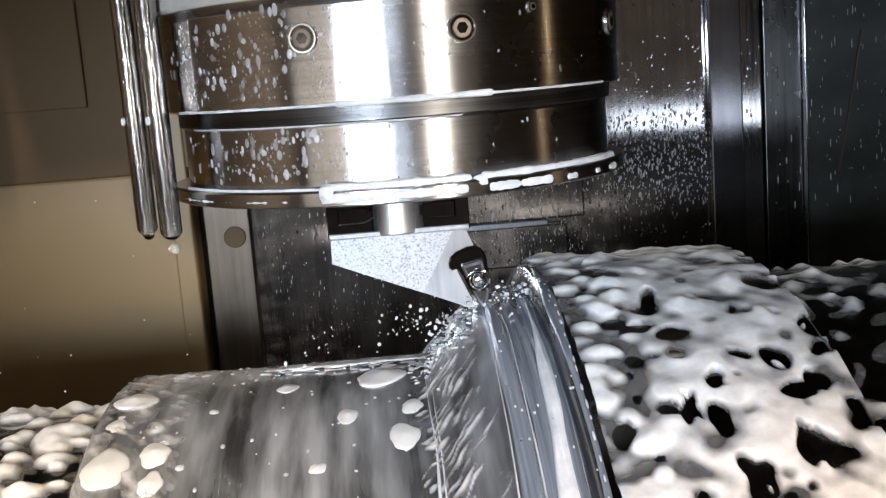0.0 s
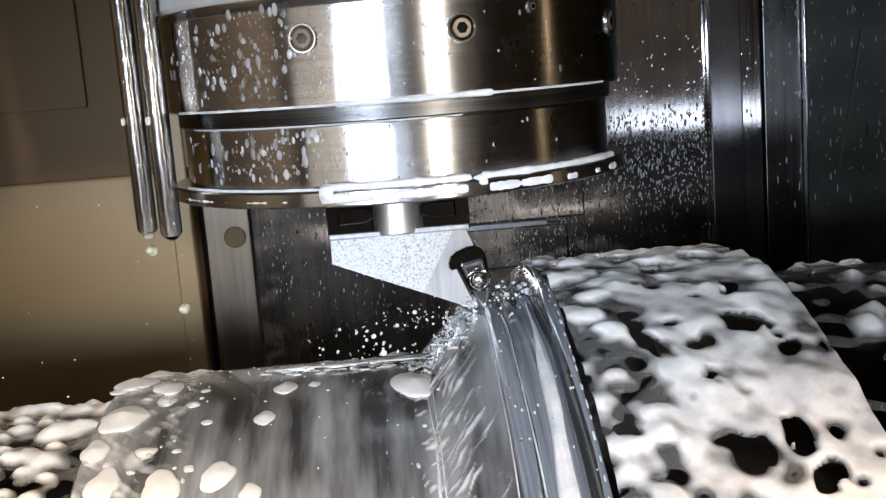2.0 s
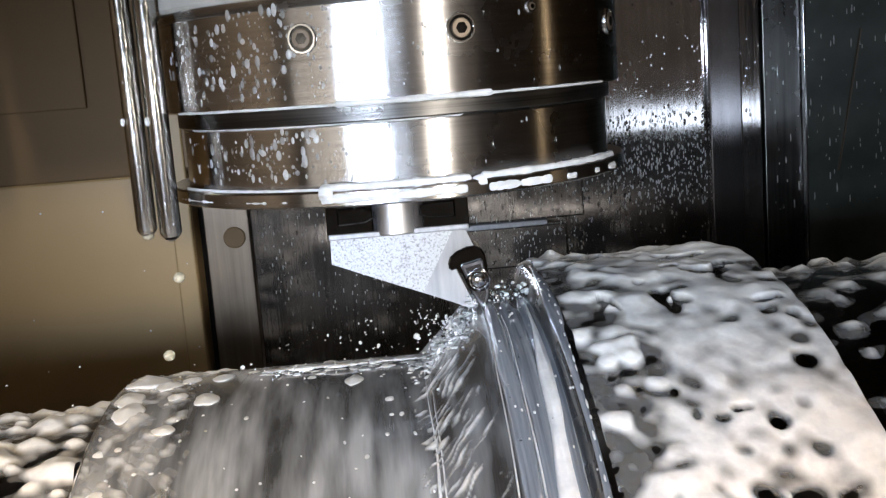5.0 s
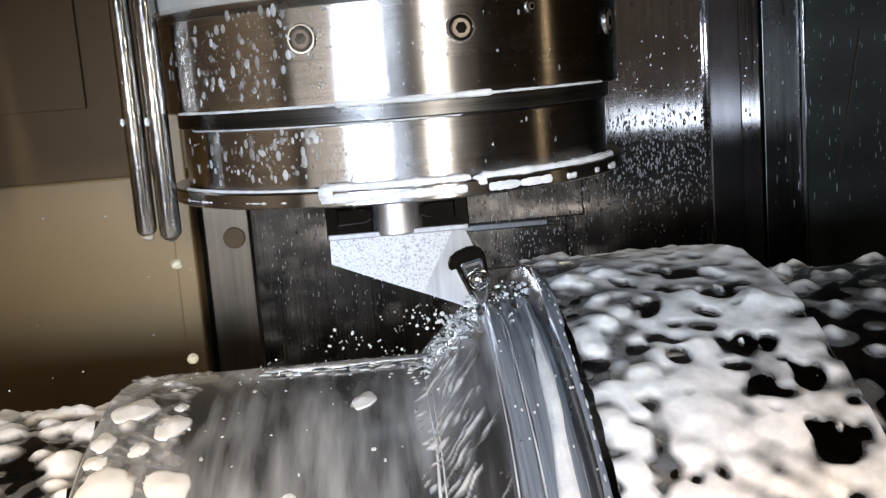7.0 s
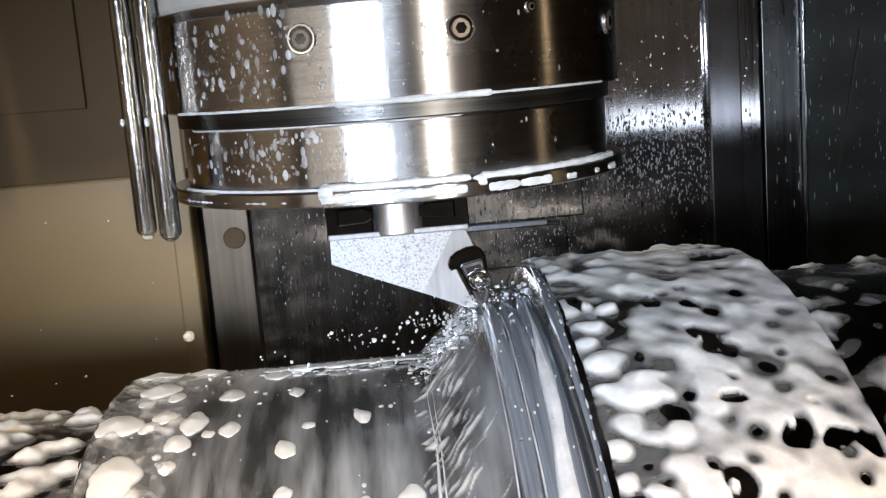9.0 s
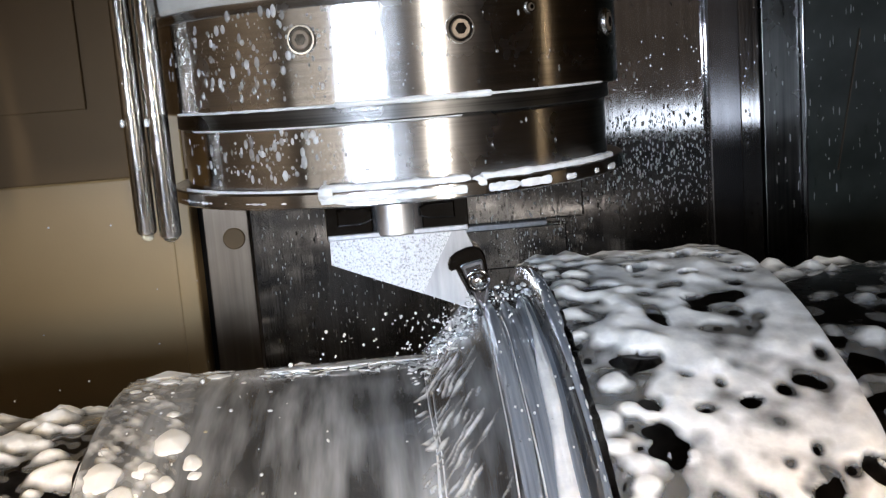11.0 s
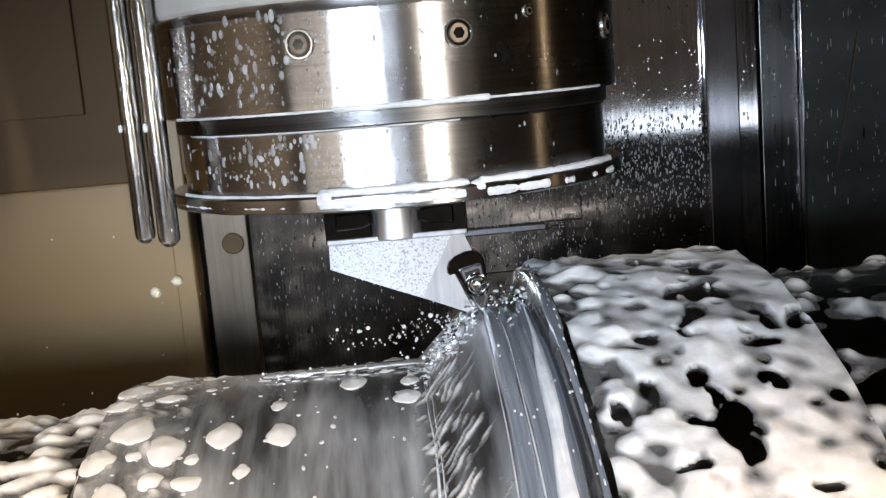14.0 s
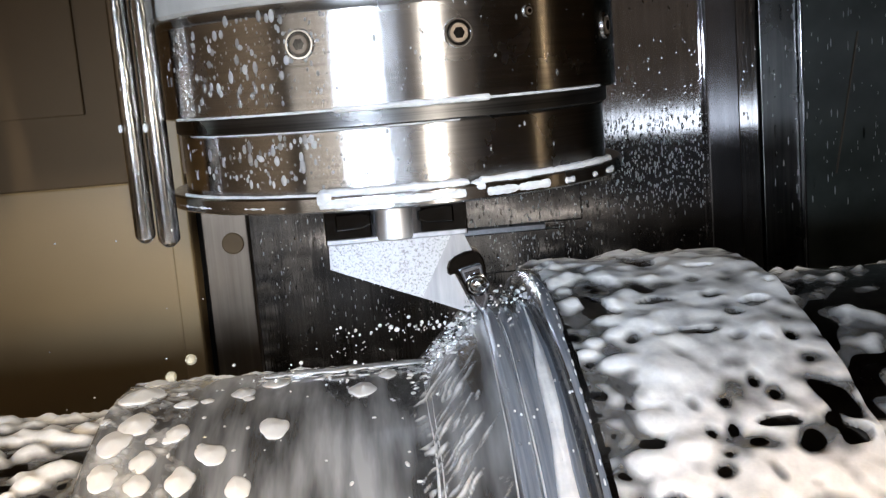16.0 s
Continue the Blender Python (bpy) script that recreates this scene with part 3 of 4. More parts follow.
TEARS_THIRD = [(75, 157, 3, 9), (110, 158, 5, 7), (126, 159, 4, 6), (125, 165, 6, 9), (131, 167, 6, 6), (124, 173, 7, 3), (144, 177, 7, 8), (158, 178, 6, 8), (169, 179, 5, 8), (114, 181, 8, 10), (76, 182, 6, 4), (165, 185, 6, 5), (136, 185, 6, 6), (135, 191, 12, 5), (109, 194, 4, 8), (91, 200, 8, 7), (131, 206, 6, 4), (92, 210, 7, 8), (170, 214, 7, 10), (146, 215, 6, 4), (138, 217, 5, 10), (177, 217, 4, 8), (169, 221, 5, 6), (123, 226, 8, 12), (143, 230, 8, 11)]
TEARS_LAST = [(127, 237, 9, 12), (141, 237, 8, 10), (127, 242, 5, 10), (158, 244, 4, 7), (171, 244, 6, 10), (117, 245, 3, 7), (102, 245, 5, 4), (151, 247, 7, 4), (115, 251, 5, 7), (145, 252, 6, 8), (93, 252, 3, 7), (119, 253, 3, 8), (78, 254, 4, 7), (122, 256, 9, 13), (125, 259, 5, 7), (102, 260, 8, 3), (147, 263, 8, 3), (114, 271, 12, 4), (87, 271, 7, 13), (158, 273, 8, 4), (126, 277, 9, 3), (166, 287, 6, 12), (139, 289, 11, 3), (167, 291, 5, 6)]
for x, a, rx, ra in TEARS_FIRST + TEARS_SECOND + TEARS_THIRD + TEARS_LAST:
    for k in range(3):
        u, w = (0.0, 0.0) if k == 0 else (rng.uniform(-0.55, 0.55), rng.uniform(-0.55, 0.55))
        big = 0.00082 if k == 0 else 0.00052
        add(f, (x + u * rx) * 0.001, a + math.degrees(w * ra * 0.001 / RB), rx * big * rng.uniform(0.75, 1.2), ra * big * rng.uniform(0.75, 1.2), -2.0, RB, 4, rng.uniform(-0.5, 0.5))
    size = 0.001 * min(rx, ra)
    if size > 0.005:
        add(f, x * 0.001 + rng.uniform(-0.5, 0.5) * size, a + math.degrees(rng.uniform(-0.6, 0.6) * size / RB), size * 0.22, size * 0.45, 2.9, RB, 3, rng.uniform(-0.5, 0.5))
foam_sheet("foam_sheet", f, g, RB, 0.0015, 0.0042, "torn white sheet of coolant foam", 0.0008, 0.30)

# foam beyond the shoulder, and on the thin end
f, g = field(0.1778, 0.34, RR, 0.0020), field(0.1778, 0.34, RR, 0.0020)
# Foam is thinned out here to imitate the shade beyond the shoulder.
f[2][:] += 0.22 + 0.24 * wavy(f, RR, 0.02, 8)
scatter(f, g, 430, 0.178, 0.34, RR, 0.004, 0.0085, 0.6, 1.0, 2, 0.8)
foam_sheet("foam_sheet", f, g, RR, 0.0016, 0.0050, "lumpy white coolant foam, thinned out to imitate shade", 0.0009, 0.36)
f, g = field(-0.30, -0.1665, RL, 0.0015), field(-0.30, -0.1665, RL, 0.0015)
f[2][:] += 0.46 + 0.14 * wavy(f, RL, 0.012, 9)
scatter(f, g, 860, -0.30, -0.167, RL, 0.0035, 0.0095, 0.85, 0.70, 3.0, 1.0)
foam_sheet("foam_sheet", f, g, RL, 0.0020, 0.0044, "dense lumps of cream foam")

# thin mottled film at the left of the middle diameter
f, g = field(-0.157, -0.098, RM, 0.0016), field(-0.157, -0.098, RM, 0.0016)
f[2][:] += np.clip((-0.098 - f[0][:, None]) / 0.02, 0, 1) * (0.56 + 0.13 * wavy(f, RM, 0.014, 21) + 0.10 * wavy(f, RM, 0.006, 22))
foam_sheet("foam_film", f, g, RM, 0.0022, 0.0, "thin mottled foam film on wet steel")

# single lumps on the middle diameter
LUMPS = [peaked_mesh("foam_lump", M_FOAM, k) for k in range(8)]


def lump(x, a, r, radius, stretch=1.0, turn=6.28):
    t = radians(a)
    ob = new("foam_lump", LUMPS[rng.randint(8)])
    ob.parent = shaft
    rot = Matrix.Rotation(t, 4, "X")
    ob.matrix_basis = Matrix.Translation((x, -radius * math.sin(t), radius * math.cos(t))) @ rot @ Matrix.Diagonal((r, r * stretch, r * 0.5 * (1 + stretch), 1)) @ Matrix.Rotation(rng.uniform(-turn, turn), 4, "Z")


taken = []


def free(x, a, r, radius):
    if all((x - u) ** 2 + (radians((a - w + 180) % 360 - 180) * radius) ** 2 > (0.85 * (r + s)) ** 2 for u, w, s in taken):
        taken.append((x, a, r))
        return True
    return False


# single lumps on the middle diameter: millimetres along the shaft, degrees round it, half width and half length in millimetres
LUMPS_FIRST = [(-19, 2, 12, 12), (-67, 3, 6, 5), (-144, 3, 12, 9), (-5, 11, 5, 6), (-36, 12, 5, 6), (-125, 16, 7, 8), (-10, 17, 7, 8), (-146, 18, 11, 13), (-124, 21, 6, 7), (-151, 27, 12, 13), (-131, 31, 8, 10), (-68, 35, 6, 8), (-128, 36, 5, 5), (-2, 38, 12, 13), (-146, 40, 12, 12), (-76, 43, 5, 6), (-153, 47, 7, 8), (-130, 48, 6, 4), (-94, 53, 7, 9), (-145, 53, 8, 13), (-119, 54, 8, 11), (-79, 56, 5, 6), (-146, 58, 10, 11), (-111, 63, 7, 7), (-133, 65, 8, 7)]
LUMPS_SECOND = [(-116, 70, 5, 6), (-145, 75, 11, 13), (-121, 76, 5, 6), (-104, 76, 6, 7), (-132, 78, 7, 8), (-148, 83, 8, 13), (-33, 83, 5, 7), (-108, 85, 6, 7), (-145, 87, 8, 13), (-142, 119, 12, 11), (-28, 122, 6, 8), (-120, 124, 8, 12), (-151, 126, 6, 7), (-133, 128, 5, 5), (-144, 134, 12, 11), (-116, 135, 10, 10), (-74, 142, 7, 9), (-134, 145, 11, 10), (-124, 148, 5, 6), (-95, 149, 6, 7), (-62, 150, 4, 7), (-125, 154, 7, 6), (-147, 155, 11, 9), (-110, 156, 7, 9), (-29, 158, 4, 9)]
LUMPS_THIRD = [(-92, 158, 5, 6), (-116, 160, 6, 6), (-65, 163, 5, 9), (-141, 165, 12, 13), (-65, 170, 4, 12), (-109, 171, 6, 5), (-9, 172, 6, 7), (-31, 173, 5, 7), (-119, 192, 9, 10), (-107, 196, 4, 6), (-147, 197, 9, 9), (-118, 199, 5, 5), (-137, 201, 7, 8), (-123, 205, 8, 10), (-146, 206, 10, 13), (-11, 211, 6, 9), (-139, 214, 12, 13), (-149, 222, 10, 12), (-127, 227, 8, 5), (-152, 228, 8, 7), (-33, 228, 7, 8), (-4, 229, 5, 7), (-70, 233, 4, 13), (-6, 234, 7, 7), (-139, 236, 9, 11)]
LUMPS_LAST = [(-94, 239, 8, 10), (-67, 240, 7, 10), (-121, 241, 9, 10), (-151, 242, 7, 10), (-84, 246, 4, 4), (-125, 246, 6, 5), (-108, 247, 7, 4), (-142, 249, 9, 12), (-144, 257, 11, 13), (-74, 257, 7, 8), (-15, 258, 5, 7), (-90, 260, 6, 8), (-118, 262, 6, 5), (-28, 263, 7, 9), (-139, 267, 9, 13), (-118, 270, 6, 8), (-71, 271, 7, 8), (-147, 271, 8, 10), (-130, 275, 6, 9), (-99, 275, 7, 7), (-147, 277, 7, 13), (-130, 279, 6, 7), (-111, 279, 7, 8), (-85, 281, 6, 7)]
for x, a, rx, ra in LUMPS_FIRST + LUMPS_SECOND + LUMPS_THIRD + LUMPS_LAST:
    taken.append((x * 0.001, a, max(rx, ra) * 0.0009))
    lump(x * 0.001, a, rx * 0.00098, RM, min(1.15 * ra / rx, 1.45), 0.25)
for n, xa, xb, lo, hi in ((26, -0.156, -0.112, 0.0035, 0.006), (60, -0.156, -0.100, 0.0015, 0.0035), (16, -0.10, 0.0, 0.002, 0.004)):
    made = 0
    for _ in range(4000):
        x, a, r = rng.uniform(xa, xb), rng.uniform(0, 360), rng.uniform(lo, hi)
        if free(x, a, r, RM):
            lump(x, a, r, RM, rng.uniform(0.8, 1.25))
            made += 1
        if made >= n:
            break

# ---- coolant running over the cut ----
stream = tagged(new("coolant_stream"), "clear coolant pouring over the cut with white foam streaks", "coolant stream")
stream.matrix_world = pose(0, 0, AXIS)


def water_band(name, x0, x1, base, thick, a0, a1, mat, seed, drift=0.0, taper=0.12, parent=None):
    """A thin closed skin of liquid over the shaft from angle a0 to a1, with wandering edges."""
    na, nx = 110, 14
    pts = np.zeros((na, 2 * nx, 3))
    for i in range(na):
        s = i / (na - 1)
        a = radians(a0 + (a1 - a0) * s)
        end = min(1, s / taper, (1 - s) / 0.02 + 0.05)
        mid = 0.5 * (x0 + x1) + drift * s + 0.0012 * noise.noise((s * 5, seed, 0))
        half = 0.5 * (x1 - x0) * max(0.02, end) * (1 + 0.35 * noise.noise((s * 6, seed, 7)))
        for j in range(nx):
            u = -1 + 2 * j / (nx - 1)
            x = mid + half * u
            h = thick * math.sqrt(max(0, 1 - u * u)) * (0.75 + 0.5 * noise.noise((x * 400, s * 3, seed)))
            for k, r in ((j, base + 0.0002 + h), (2 * nx - 1 - j, base + 0.0001)):
                pts[i, k] = (x, -r * math.sin(a), r * math.cos(a))
    ob = grid_mesh(name, pts, mat, parent, True)
    return ob


for x0, x1, base, th, a0, a1, dr, sd in ((0.0625, 0.0695, 0.2925, 0.0022, -5, 62, 0.0, 1), (0.0530, 0.0615, RC, 0.0030, -4, 62, 0.0, 2),
                                        (0.0355, 0.0432, RC, 0.0022, -3, 62, -0.002, 3), (0.0432, 0.0530, RC, 0.0018, -2, 62, -0.001, 4)):
    tagged(water_band("water_band", x0, x1, base, th, a0, a1, M_FLOW, sd, dr, 0.1, stream), "grey running coolant, slightly milky")
# The thin streaks near x 0.043 and 0.035 paint bright water edges.
for x0, x1, base, th, a0, a1, dr, sd in ((0.0525, 0.0625, RC + 0.0014, 0.0024, 3, 62, -0.0092, 11), (0.0428, 0.0437, RC + 0.0010, 0.0010, 6, 62, -0.001, 12), (0.0352, 0.0360, RC - 0.0006, 0.0012, 1, 62, -0.006, 16), (0.0026, 0.0040, RM, 0.0009, 2, 58, 0.0, 14), (0.0052, 0.0060, RM + 0.002, 0.0007, 3, 58, 0.0, 15)):
    tagged(water_band("white_streak", x0, x1, base, th, a0, a1, M_FOAM, sd, dr, 0.45, stream), "white streak of foam and bright water edge")


def cluster(name, items, mat, parent, label):
    """Many small lumps as one mesh; items: (matrix with its size)."""
    ico = bmesh.new()
    bmesh.ops.create_icosphere(ico, subdivisions=2, radius=1)
    pts = np.array([v.co[:] for v in ico.verts])
    ico.verts.index_update()
    tri = np.array([[v.index for v in q.verts] for q in ico.faces])
    ico.free()
    vs, fs = [], []
    for k, m in enumerate(items):
        a = np.array(m)
        vs.append(pts @ a[:3, :3].T + a[:3, 3])
        fs.append(tri + k * len(pts))
    me = bpy.data.meshes.new(name)
    me.from_pydata(np.concatenate(vs).tolist(), [], np.concatenate(fs).tolist())
    me.materials.append(mat)
    me.shade_smooth()
    ob = new(name, me)
    if parent:
        ob.parent = parent
    return tagged(ob, label, "" if parent else "splash", "", "stuff")


def on_shaft(x, a, radius, sx, sa, sh, turn=0.0):
    t = radians(a)
    return Matrix.Translation((x, -radius * math.sin(t), radius * math.cos(t))) @ Matrix.Rotation(t, 4, "X") @ Matrix.Rotation(radians(turn), 4, "Z") @ Matrix.Diagonal((sx, sa, sh, 1))


def cut_radius(x):
    return RM + (0.2795 - RM) * min(max((x - 0.0035) / 0.0315, 0), 1)


froth, wet = [], []
for _ in range(420):
    x = rng.uniform(-0.004, 0.036)
    a = rng.normal(-1.5, 3.2)
    s = rng.uniform(0.0004, 0.0011)
    (froth if rng.rand() < 0.55 else wet).append(on_shaft(x, a, cut_radius(x), s * rng.uniform(1, 2.4), s, s * 0.7, rng.uniform(0, 60)))
# Specks strung along the crest to imitate its bright highlight line.
for _ in range(150):
    x = -0.085 + 0.088 * rng.rand() ** 0.6
    s = rng.uniform(0.0004, 0.0009)
    (froth if rng.rand() < 0.5 else wet).append(on_shaft(x, rng.normal(-4.5, 1.0), RM, s * rng.uniform(2, 5), s, s * 0.8, 0))
for _ in range(70):
    x = rng.uniform(0.034, 0.066)
    s = rng.uniform(0.0004, 0.0010)
    wet.append(on_shaft(x, rng.normal(-3, 2.0), RC + 0.002, s * 1.5, s, s, 0))
# standing ripples of milky coolant below the cut
na, nx = 420, 40
lift = np.zeros((na, nx))
pts = np.zeros((na, nx, 3))
for i in range(na):
    a = 3.0 + 52.0 * i / (na - 1)
    s = radians(a) * 0.262
    for j in range(nx):
        x = -0.004 + 0.040 * j / (nx - 1)
        bend = 0.0050 * noise.noise((x * 90, s * 60, 3.0)) + 0.0020 * noise.noise((x * 260, s * 170, 4.0))
        wave = math.sin(2 * math.pi * (s + 1.05 * x + 1.1 * bend) / 0.0068)
        mask = 0.15 + 1.7 * noise.noise((x * 110, s * 110, 8.0)) - 1.2 * max(0, (x - 0.018) / 0.014) - 0.6 * max(0, (0.002 - x) / 0.006)
        k = max(0.0, min(1.0, 0.55 * wave + mask - 0.25))
        lift[i, j] = 0.0024 * k
        r = cut_radius(x) + (0.0002 + 0.0010 * k if k > 0 else -0.0006)
        pts[i, j] = (x, -r * math.sin(radians(a)), r * math.cos(radians(a)))
rip = grid_mesh("ripple_film", pts, M_THIN, stream)
rip.data.attributes.new("thickness", "FLOAT", "POINT").data.foreach_set("value", lift.ravel().astype(np.float32))
tagged(rip, "milky rippled film below the cut", "", "", "stuff")
for _ in range(110):
    x = rng.uniform(0.026, 0.064)
    s = rng.uniform(0.0004, 0.0013)
    m = on_shaft(x, rng.normal(-1.0, 1.6), RC + 0.002 + abs(rng.normal(0, 0.0035)), s * rng.uniform(0.7, 2.2), s, s, rng.uniform(0, 180))
    (froth if rng.rand() < 0.4 else wet).append(m)
for _ in range(80):
    x, s = rng.uniform(0.036, 0.066), rng.uniform(0.0003, 0.0007)
    (froth if rng.rand() < 0.5 else wet).append(on_shaft(x, 1 + 44 * rng.rand() ** 1.6, (RC + 0.0032) if x < 0.060 else 0.2944, s, s * rng.uniform(1, 1.8), s))
for k in range(26):
    a = 5.0 + 1.9 * k + rng.uniform(-0.4, 0.4)
    froth.append(on_shaft(0.0668 - 0.00008 * a + rng.uniform(-0.0004, 0.0004), a, 0.2946, 0.0005 * rng.uniform(0.6, 1.3), 0.0024 * rng.uniform(0.5, 1.3), 0.0004))
cluster("froth", froth, M_FOAM, stream, "fine white froth at the cut")
cluster("spray_bead", wet, M_WATER, stream, "clear beads of coolant at the cut")

# foam caught on the pipes
clots = []
for x, z, s in ((-0.1233, 1.4905, 0.0016), (-0.1125, 1.4900, 0.0017), (-0.1180, 1.4700, 0.0007), (-0.1070, 1.4620, 0.0006), (-0.1195, 1.4450, 0.0007), (-0.1065, 1.4430, 0.0008), (-0.1100, 1.4550, 0.0006), (-0.1210, 1.5080, 0.0006), (-0.1090, 1.5200, 0.0007)):
    clots.append(Matrix.Translation((x, -0.0562, z)) @ Matrix.Diagonal((s * 0.7, s * 0.5, s * 1.2, 1)))
cluster("foam_clot", clots, M_FOAM, None, "small cream foam clots on the coolant pipes")

# beads of coolant on the steel walls
beads = []
for _ in range(560):
    x, z = rng.uniform(0.20, 0.348), rng.normal(1.385, 0.035)
    s = rng.uniform(0.0006, 0.0017)
    beads.append(Matrix.Translation((x, BACK, z)) @ Matrix.Diagonal((s, s * 0.5, s * rng.uniform(1, 3), 1)))
for _ in range(300):
    x, z = rng.uniform(-0.14, 0.06), rng.uniform(1.22, 1.39)
    s = rng.uniform(0.0005, 0.0013)
    beads.append(Matrix.Translation((x, BACK, z)) @ Matrix.Diagonal((s, s * 0.5, s * rng.uniform(1, 4), 1)))
# Extra specks, mostly white, build up the bright patch on the wall.
for _ in range(620):
    x, z = rng.uniform(0.232, 0.347), 1.335 + 0.105 * rng.rand() ** 0.8
    s = rng.uniform(0.0005, 0.0014)
    beads.append(Matrix.Translation((x, BACK, z)) @ Matrix.Diagonal((s, s * 0.6, s * rng.uniform(0.8, 3), 1)))
for _ in range(210):
    x, z = rng.uniform(0.415, 0.60), rng.uniform(1.32, 1.57)
    s = rng.uniform(0.0004, 0.0013)
    beads.append(Matrix.Translation((x, BACK - 0.004, z)) @ Matrix.Diagonal((s, s * 0.5, s * rng.uniform(1, 7), 1)))
for _ in range(46):
    s = rng.uniform(0.0005, 0.0010)
    beads.append(Matrix.Translation((rng.uniform(0.08, 0.186), BACK - 0.010, 1.3298)) @ Matrix.Diagonal((s * rng.uniform(1.5, 5), s, s, 1)))
for _ in range(480):
    x, z = rng.uniform(0.07, 0.21), rng.uniform(1.28, 1.40)
    s = rng.uniform(0.0005, 0.0012)
    beads.append(Matrix.Translation((x, BACK - (0.016 if z > 1.3365 else 0.010), z)) @ Matrix.Diagonal((s, s * 0.5, s * rng.uniform(1, 4), 1)))
cluster("wall_bead", beads[::5], M_WATER, None, "clear coolant beads on the steel wall")
# Foam white on these beads is painted in for glints.
cluster("wall_bead", [m @ Matrix.Diagonal((0.6, 0.6, 0.7, 1)) for k, m in enumerate(beads) if k % 5], M_FOAM, None, "coolant specks on the steel wall, coloured white for their glints")

# specks on the turning shaft, and white ones painting the highlight along its crest
specks = []
# White flecks take the place of small sparkles on the wet surface.
for _ in range(520):
    x, s = rng.uniform(-0.155, 0.002), rng.uniform(0.0003, 0.0010)
    specks.append(on_shaft(x, rng.uniform(0, 360), RM, s * rng.uniform(0.8, 1.6), s * rng.uniform(0.8, 2.5), s * 0.6, rng.uniform(-20, 20)))
cluster("sparkle_speck", specks, M_FOAM, shaft, "fine white specks for the sparkle of wet steel")
# White dashes at the silhouette seen by the camera, in place of a highlight.
crest = []
for _ in range(330):
    x, s = 0.003 - 0.082 * rng.rand() ** 1.2, rng.uniform(0.0004, 0.0011)
    crest.append(on_shaft(x, rng.normal(-4.6, 0.5), RM + 0.0022, s * rng.uniform(2, 6), s, s * 0.8, rng.uniform(-8, 8)))
cluster("crest_glint", crest, M_FOAM, stream, "thin white line painted for the crest's highlight")

# ---- splashes on the spindle ----
spots = []
for _ in range(900):
    up = rng.rand() < 0.62
    az = rng.normal(-27, 19) if rng.rand() < 0.72 else rng.uniform(-20, 50)
    z = rng.uniform(1.496, 1.532) if up else rng.uniform(1.4600, 1.4825)
    if az > -8 and rng.rand() < 0.55:
        continue
    r = (0.00018 + 0.0009 * rng.rand() ** 3.0) * (1.4 if az < -20 else 0.75)
    spots.append((0.1121 if up else 0.105, az, z, r, rng.uniform(1.0, 2.4)))
verts, faces, milk = [], [], []
ico = bmesh.new()
bmesh.ops.create_icosphere(ico, subdivisions=2, radius=1)
ico.verts.ensure_lookup_table()
base_v = [v.co.copy() for v in ico.verts]
base_f = [[v.index for v in q.verts] for q in ico.faces]
ico.free()
for R, az, z, r, long in spots:
    a, o = radians(az), len(verts)
    milk += [rng.uniform(0.0004, 0.0020)] * len(base_v)
    for p in base_v:
        u, d, w = p.x * r, max(p.y, -0.4) * r * 0.35, p.z * r * long * (1.0 if p.z > 0 else 0.8)
        aa = a + u / R
        verts.append(((R + d) * math.sin(aa), -(R + d) * math.cos(aa), z - Z + w))
    faces += [[i + o for i in q] for q in base_f]
me = bpy.data.meshes.new("foam_splash")
me.from_pydata(verts, [], faces)
me.materials.append(M_THIN)
me.attributes.new("thickness", "FLOAT", "POINT").data.foreach_set("value", milk)
me.shade_smooth()
sp = new("foam_splash", me)
sp.parent = head
tagged(sp, "small white foam splashes", "", "", "stuff")

# foam beads along the flange rim
for R0, a0, a1, zz, r in ((0.1121, -62, 56, 1.4922, 0.0006), (0.1118, -14, 20, 1.4924, 0.0014), (0.1050, -64, 14, 1.4842, 0.0006), (0.1102, -19, 14, 1.4580, 0.0022), (0.1095, -66, -18, 1.4577, 0.0007), (0.1100, -19.5, -15.5, 1.4560, 0.0038), (0.1100, 14, 17.5, 1.4560, 0.0036), (0.1102, 16, 62, 1.4580, 0.0019), (0.1112, -19, 13, 1.4541, 0.0023), (0.1112, 17, 34, 1.4536, 0.0023), (0.1115, 38, 42, 1.4532, 0.0018), (0.1115, 49, 51.5, 1.4532, 0.0017), (0.1115, 56, 62, 1.4532, 0.0017), (0.1115, -66, -48, 1.4532, 0.0012), (0.1115, -45, -41, 1.4532, 0.0012), (0.1115, -38, -31, 1.4532, 0.0012), (0.1115, -29, -26, 1.4532, 0.0011)):
    bm, n = bmesh.new(), max(6, int(abs(a1 - a0) * 2))
    rings = []
    for i in range(n + 1):
        s = i / n
        a = radians(a0 + (a1 - a0) * s)
        e = math.sqrt(max(0.02, 1 - abs(2 * s - 1) ** (0.9 * n)))
        rad = r * e * (1 + 0.30 * noise.noise((a * 14, zz * 900, 0)) + 0.25 * noise.noise((a * 45, zz * 900, 3)))
        c = Vector((R0 * math.sin(a), -R0 * math.cos(a), zz - Z))
        out = Vector((math.sin(a), -math.cos(a), 0))
        rings.append([bm.verts.new(c + out * (math.cos(t) * rad) + Vector((0, 0, math.sin(t) * rad))) for t in (k * math.pi / 4 for k in range(8))])
    for p, q in zip(rings, rings[1:]):
        for k in range(8):
            bm.faces.new((p[k], p[(k + 1) % 8], q[(k + 1) % 8], q[k]))
    bm.faces.new(rings[0])
    bm.faces.new(rings[-1][::-1])
    part("foam_bead", bm, M_FOAM, head, "white foam caught on the rim")

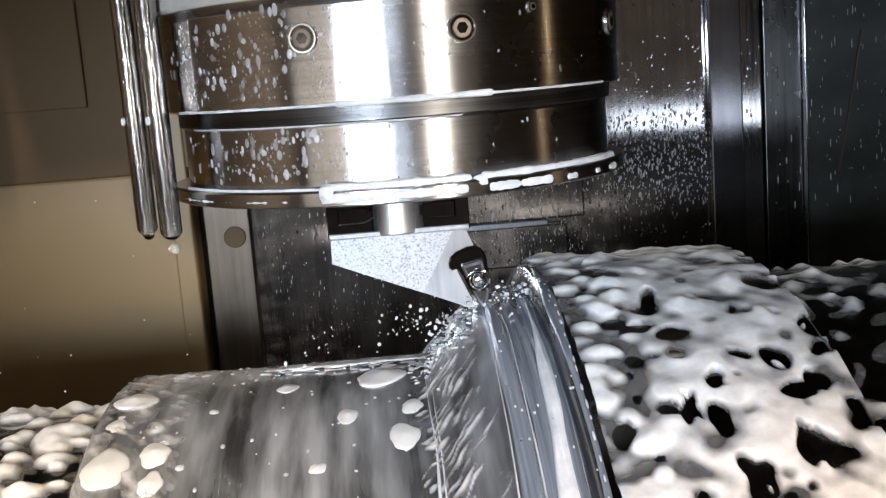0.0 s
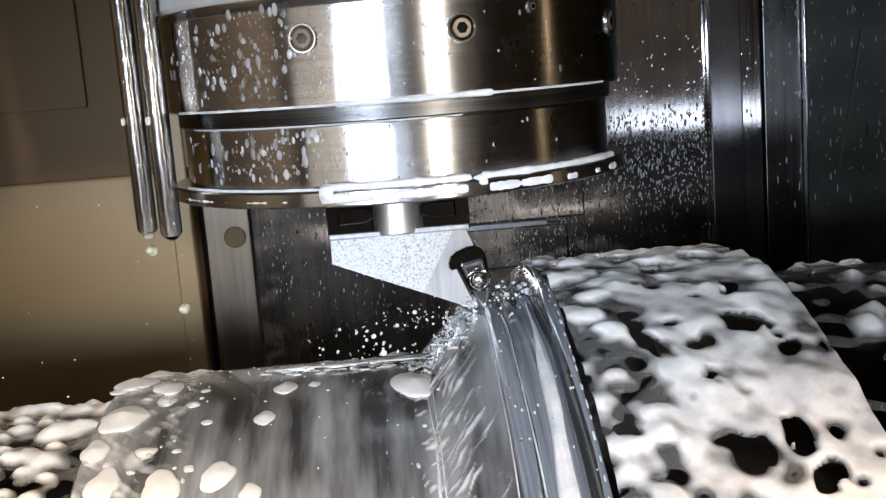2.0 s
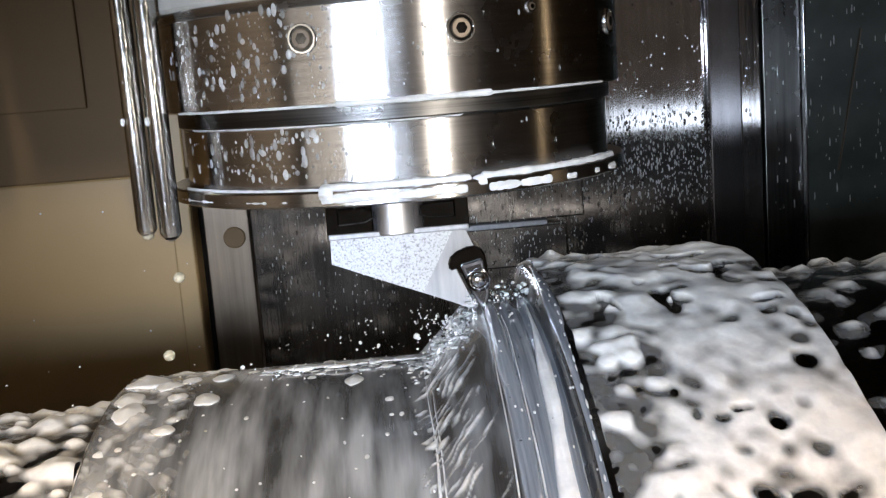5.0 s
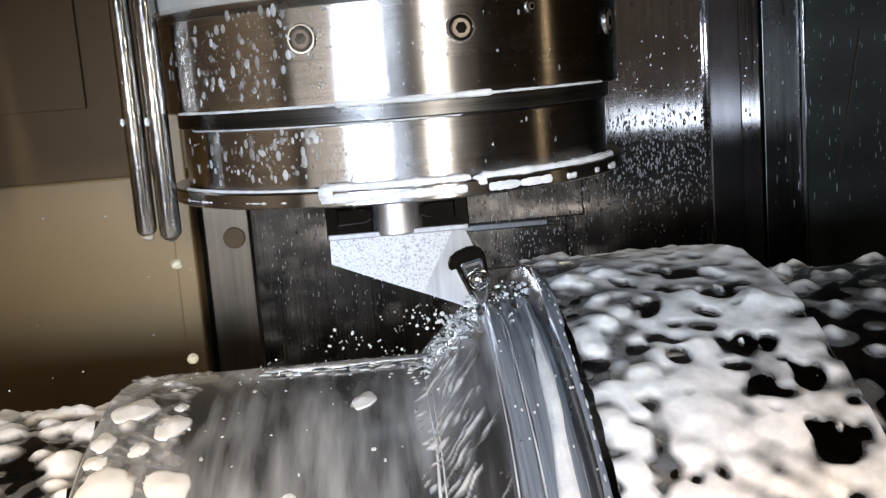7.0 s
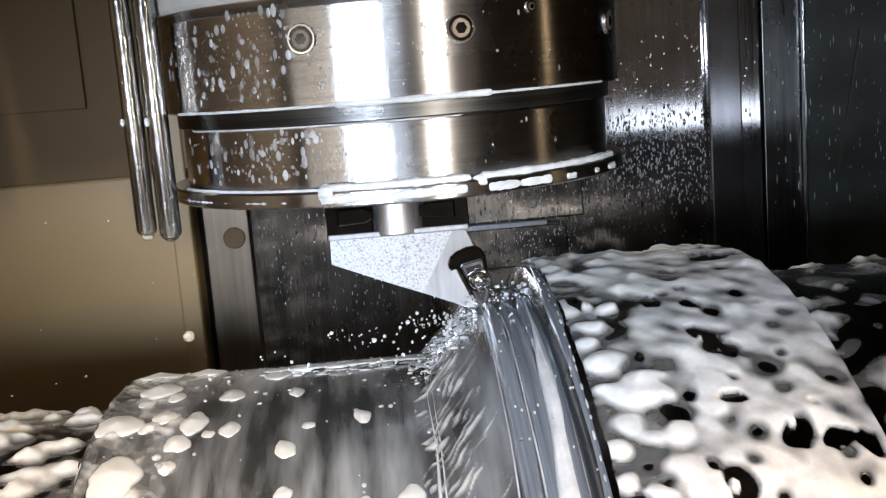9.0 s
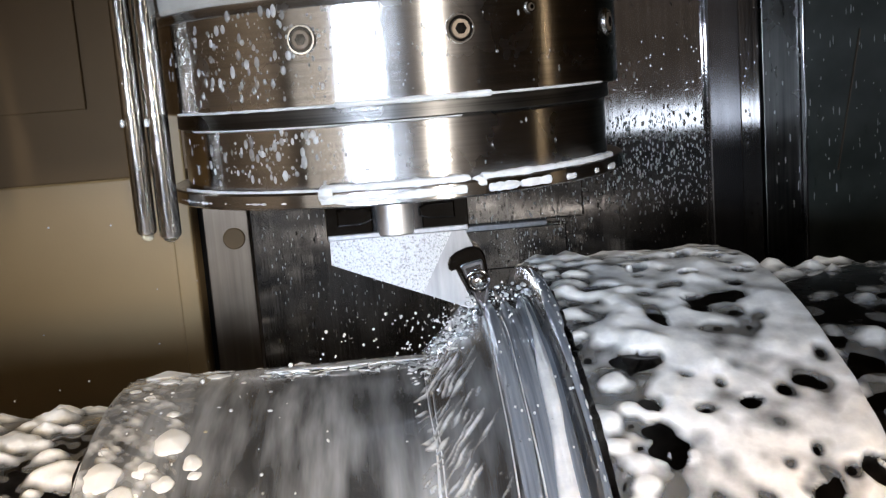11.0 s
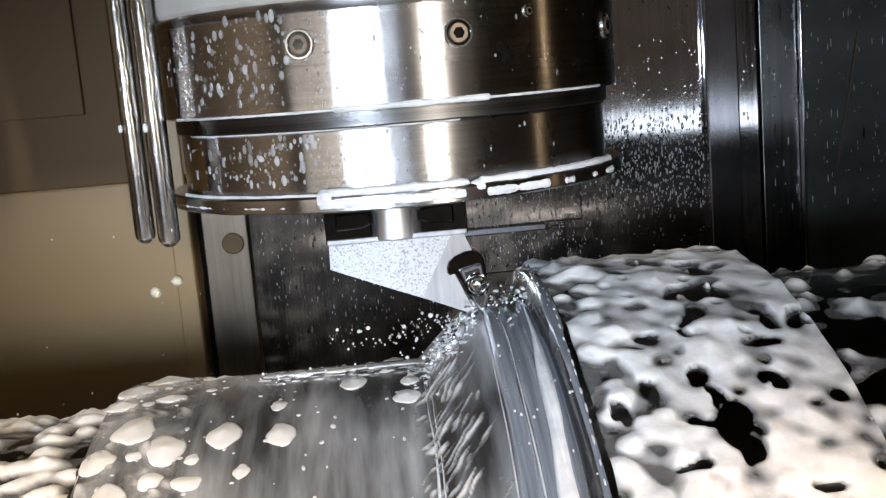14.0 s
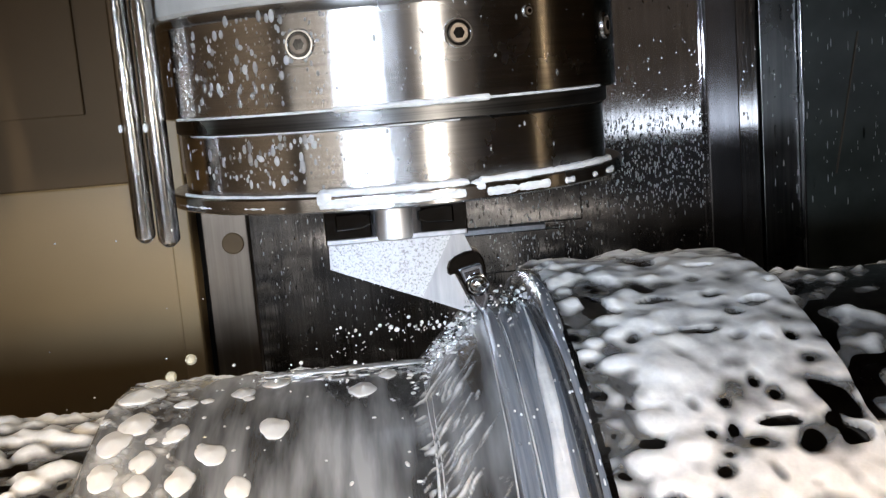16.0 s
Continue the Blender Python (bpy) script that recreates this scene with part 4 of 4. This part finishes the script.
# ---- drops in the air ----
DROP = blob_mesh("coolant_drop", M_FOAM, 9, 0.9, 0.12)
PALE = blob_mesh("coolant_drop", M_DROP, 5, 0.95, 0.05)
SPRAYS = []
for k in range(5):
    bm = bmesh.new()
    for _ in range(4):
        at = Vector((rng.uniform(-11, 11), rng.uniform(-8, 8), rng.uniform(-6, 6)))
        r = rng.uniform(0.45, 1.15)
        bmesh.ops.create_icosphere(bm, subdivisions=2, radius=1.0, matrix=Matrix.Translation(at) @ Matrix.Diagonal((r * rng.uniform(0.8, 1.4), r, r * rng.uniform(0.8, 1.3), 1)))
    me = bpy.data.meshes.new("coolant_spray")
    bm.to_mesh(me)
    bm.free()
    me.materials.append(M_FOAM)
    me.shade_smooth()
    SPRAYS.append(me)
drops = []


def drop(r, rows, label="milky coolant drop in the air", group="flying coolant drops", mesh=DROP):
    ob = tagged(new("coolant_drop", mesh), label, "drop", group)
    ob.scale = (r, r, r)
    drops.append((ob, rows))


for k in range(270):
    t0 = -4.5 + 20.5 * (k + rng.rand()) / 270
    x0, y0, z0 = 0.029 + rng.uniform(-0.006, 0.003), rng.uniform(-0.012, 0.016), 1.3700
    vx, vy, vz = -0.004 - 0.030 * rng.rand() ** 1.3, rng.uniform(-0.003, 0.002), rng.uniform(-0.001, 0.0065)
    rows = [(0.0, (x0, y0, z0))] if t0 > 0 else []
    for j in range(13):
        s = 0.45 * j
        p = (x0 + vx * s, y0 + vy * s, z0 + 0.004 * min(s / 0.45, 1) + vz * s - 0.00235 * s * s)
        if 0 <= t0 + s <= 16:
            rows.append((t0 + s, p))
        if p[2] < 1.342:
            break
    if not rows:
        continue
    if rows[0][0] > 0:
        rows.insert(0, (0.0, rows[0][1]))
    rows = [q for i, q in enumerate(rows) if i == 0 or q[0] - rows[i - 1][0] > 0.05]
    rows += [(16.0, rows[-1][1])] if rows[-1][0] < 15.9 else []
    if k % 5 < 3:
        drop(rng.uniform(0.00035, 0.00075), rows, "fine spray of milky coolant off the cut", "coolant spray", SPRAYS[k % 5])
    else:
        drop((0.00035 + 0.0010 * rng.rand() ** 2) * (1.5 if rng.rand() < 0.12 else 1.0), rows)
for k in range(16):
    x, y, z = rng.uniform(-0.30, -0.12), rng.uniform(0.0, 0.25), rng.uniform(1.29, 1.42)
    drop(rng.uniform(0.0003, 0.0008), [(t, (x + 0.0010 * (t - 8) * rng.uniform(0.6, 1), y, z - 0.0016 * (t - 8))) for t in (0.0, 8.0, 16.0)])
for t0, xx in ((-1.1, -0.1085), (0.9, -0.1190), (2.8, -0.1085), (5.28, -0.1085), (11.6, -0.1190), (11.9, -0.1085)):
    rows = []
    for k in range(33):
        s = max(0.5 * k - t0, 0)
        fall = min(0.0044 * s + 0.00235 * s * s, 0.098)
        rows.append((0.5 * k, (xx + 0.05 * fall, -0.052, 1.4385 - fall)))
    drop(0.0027, rows, "falling coolant drop below the pipe", "falling coolant drops", PALE)


def motions():
    walk(shaft, [(float(t), pose(0, 0, AXIS, -TURN * t)) for t in range(17)])
    for ob, rows in drops:
        walk(ob, [(t, pose(*p)) for t, p in rows])


motions()
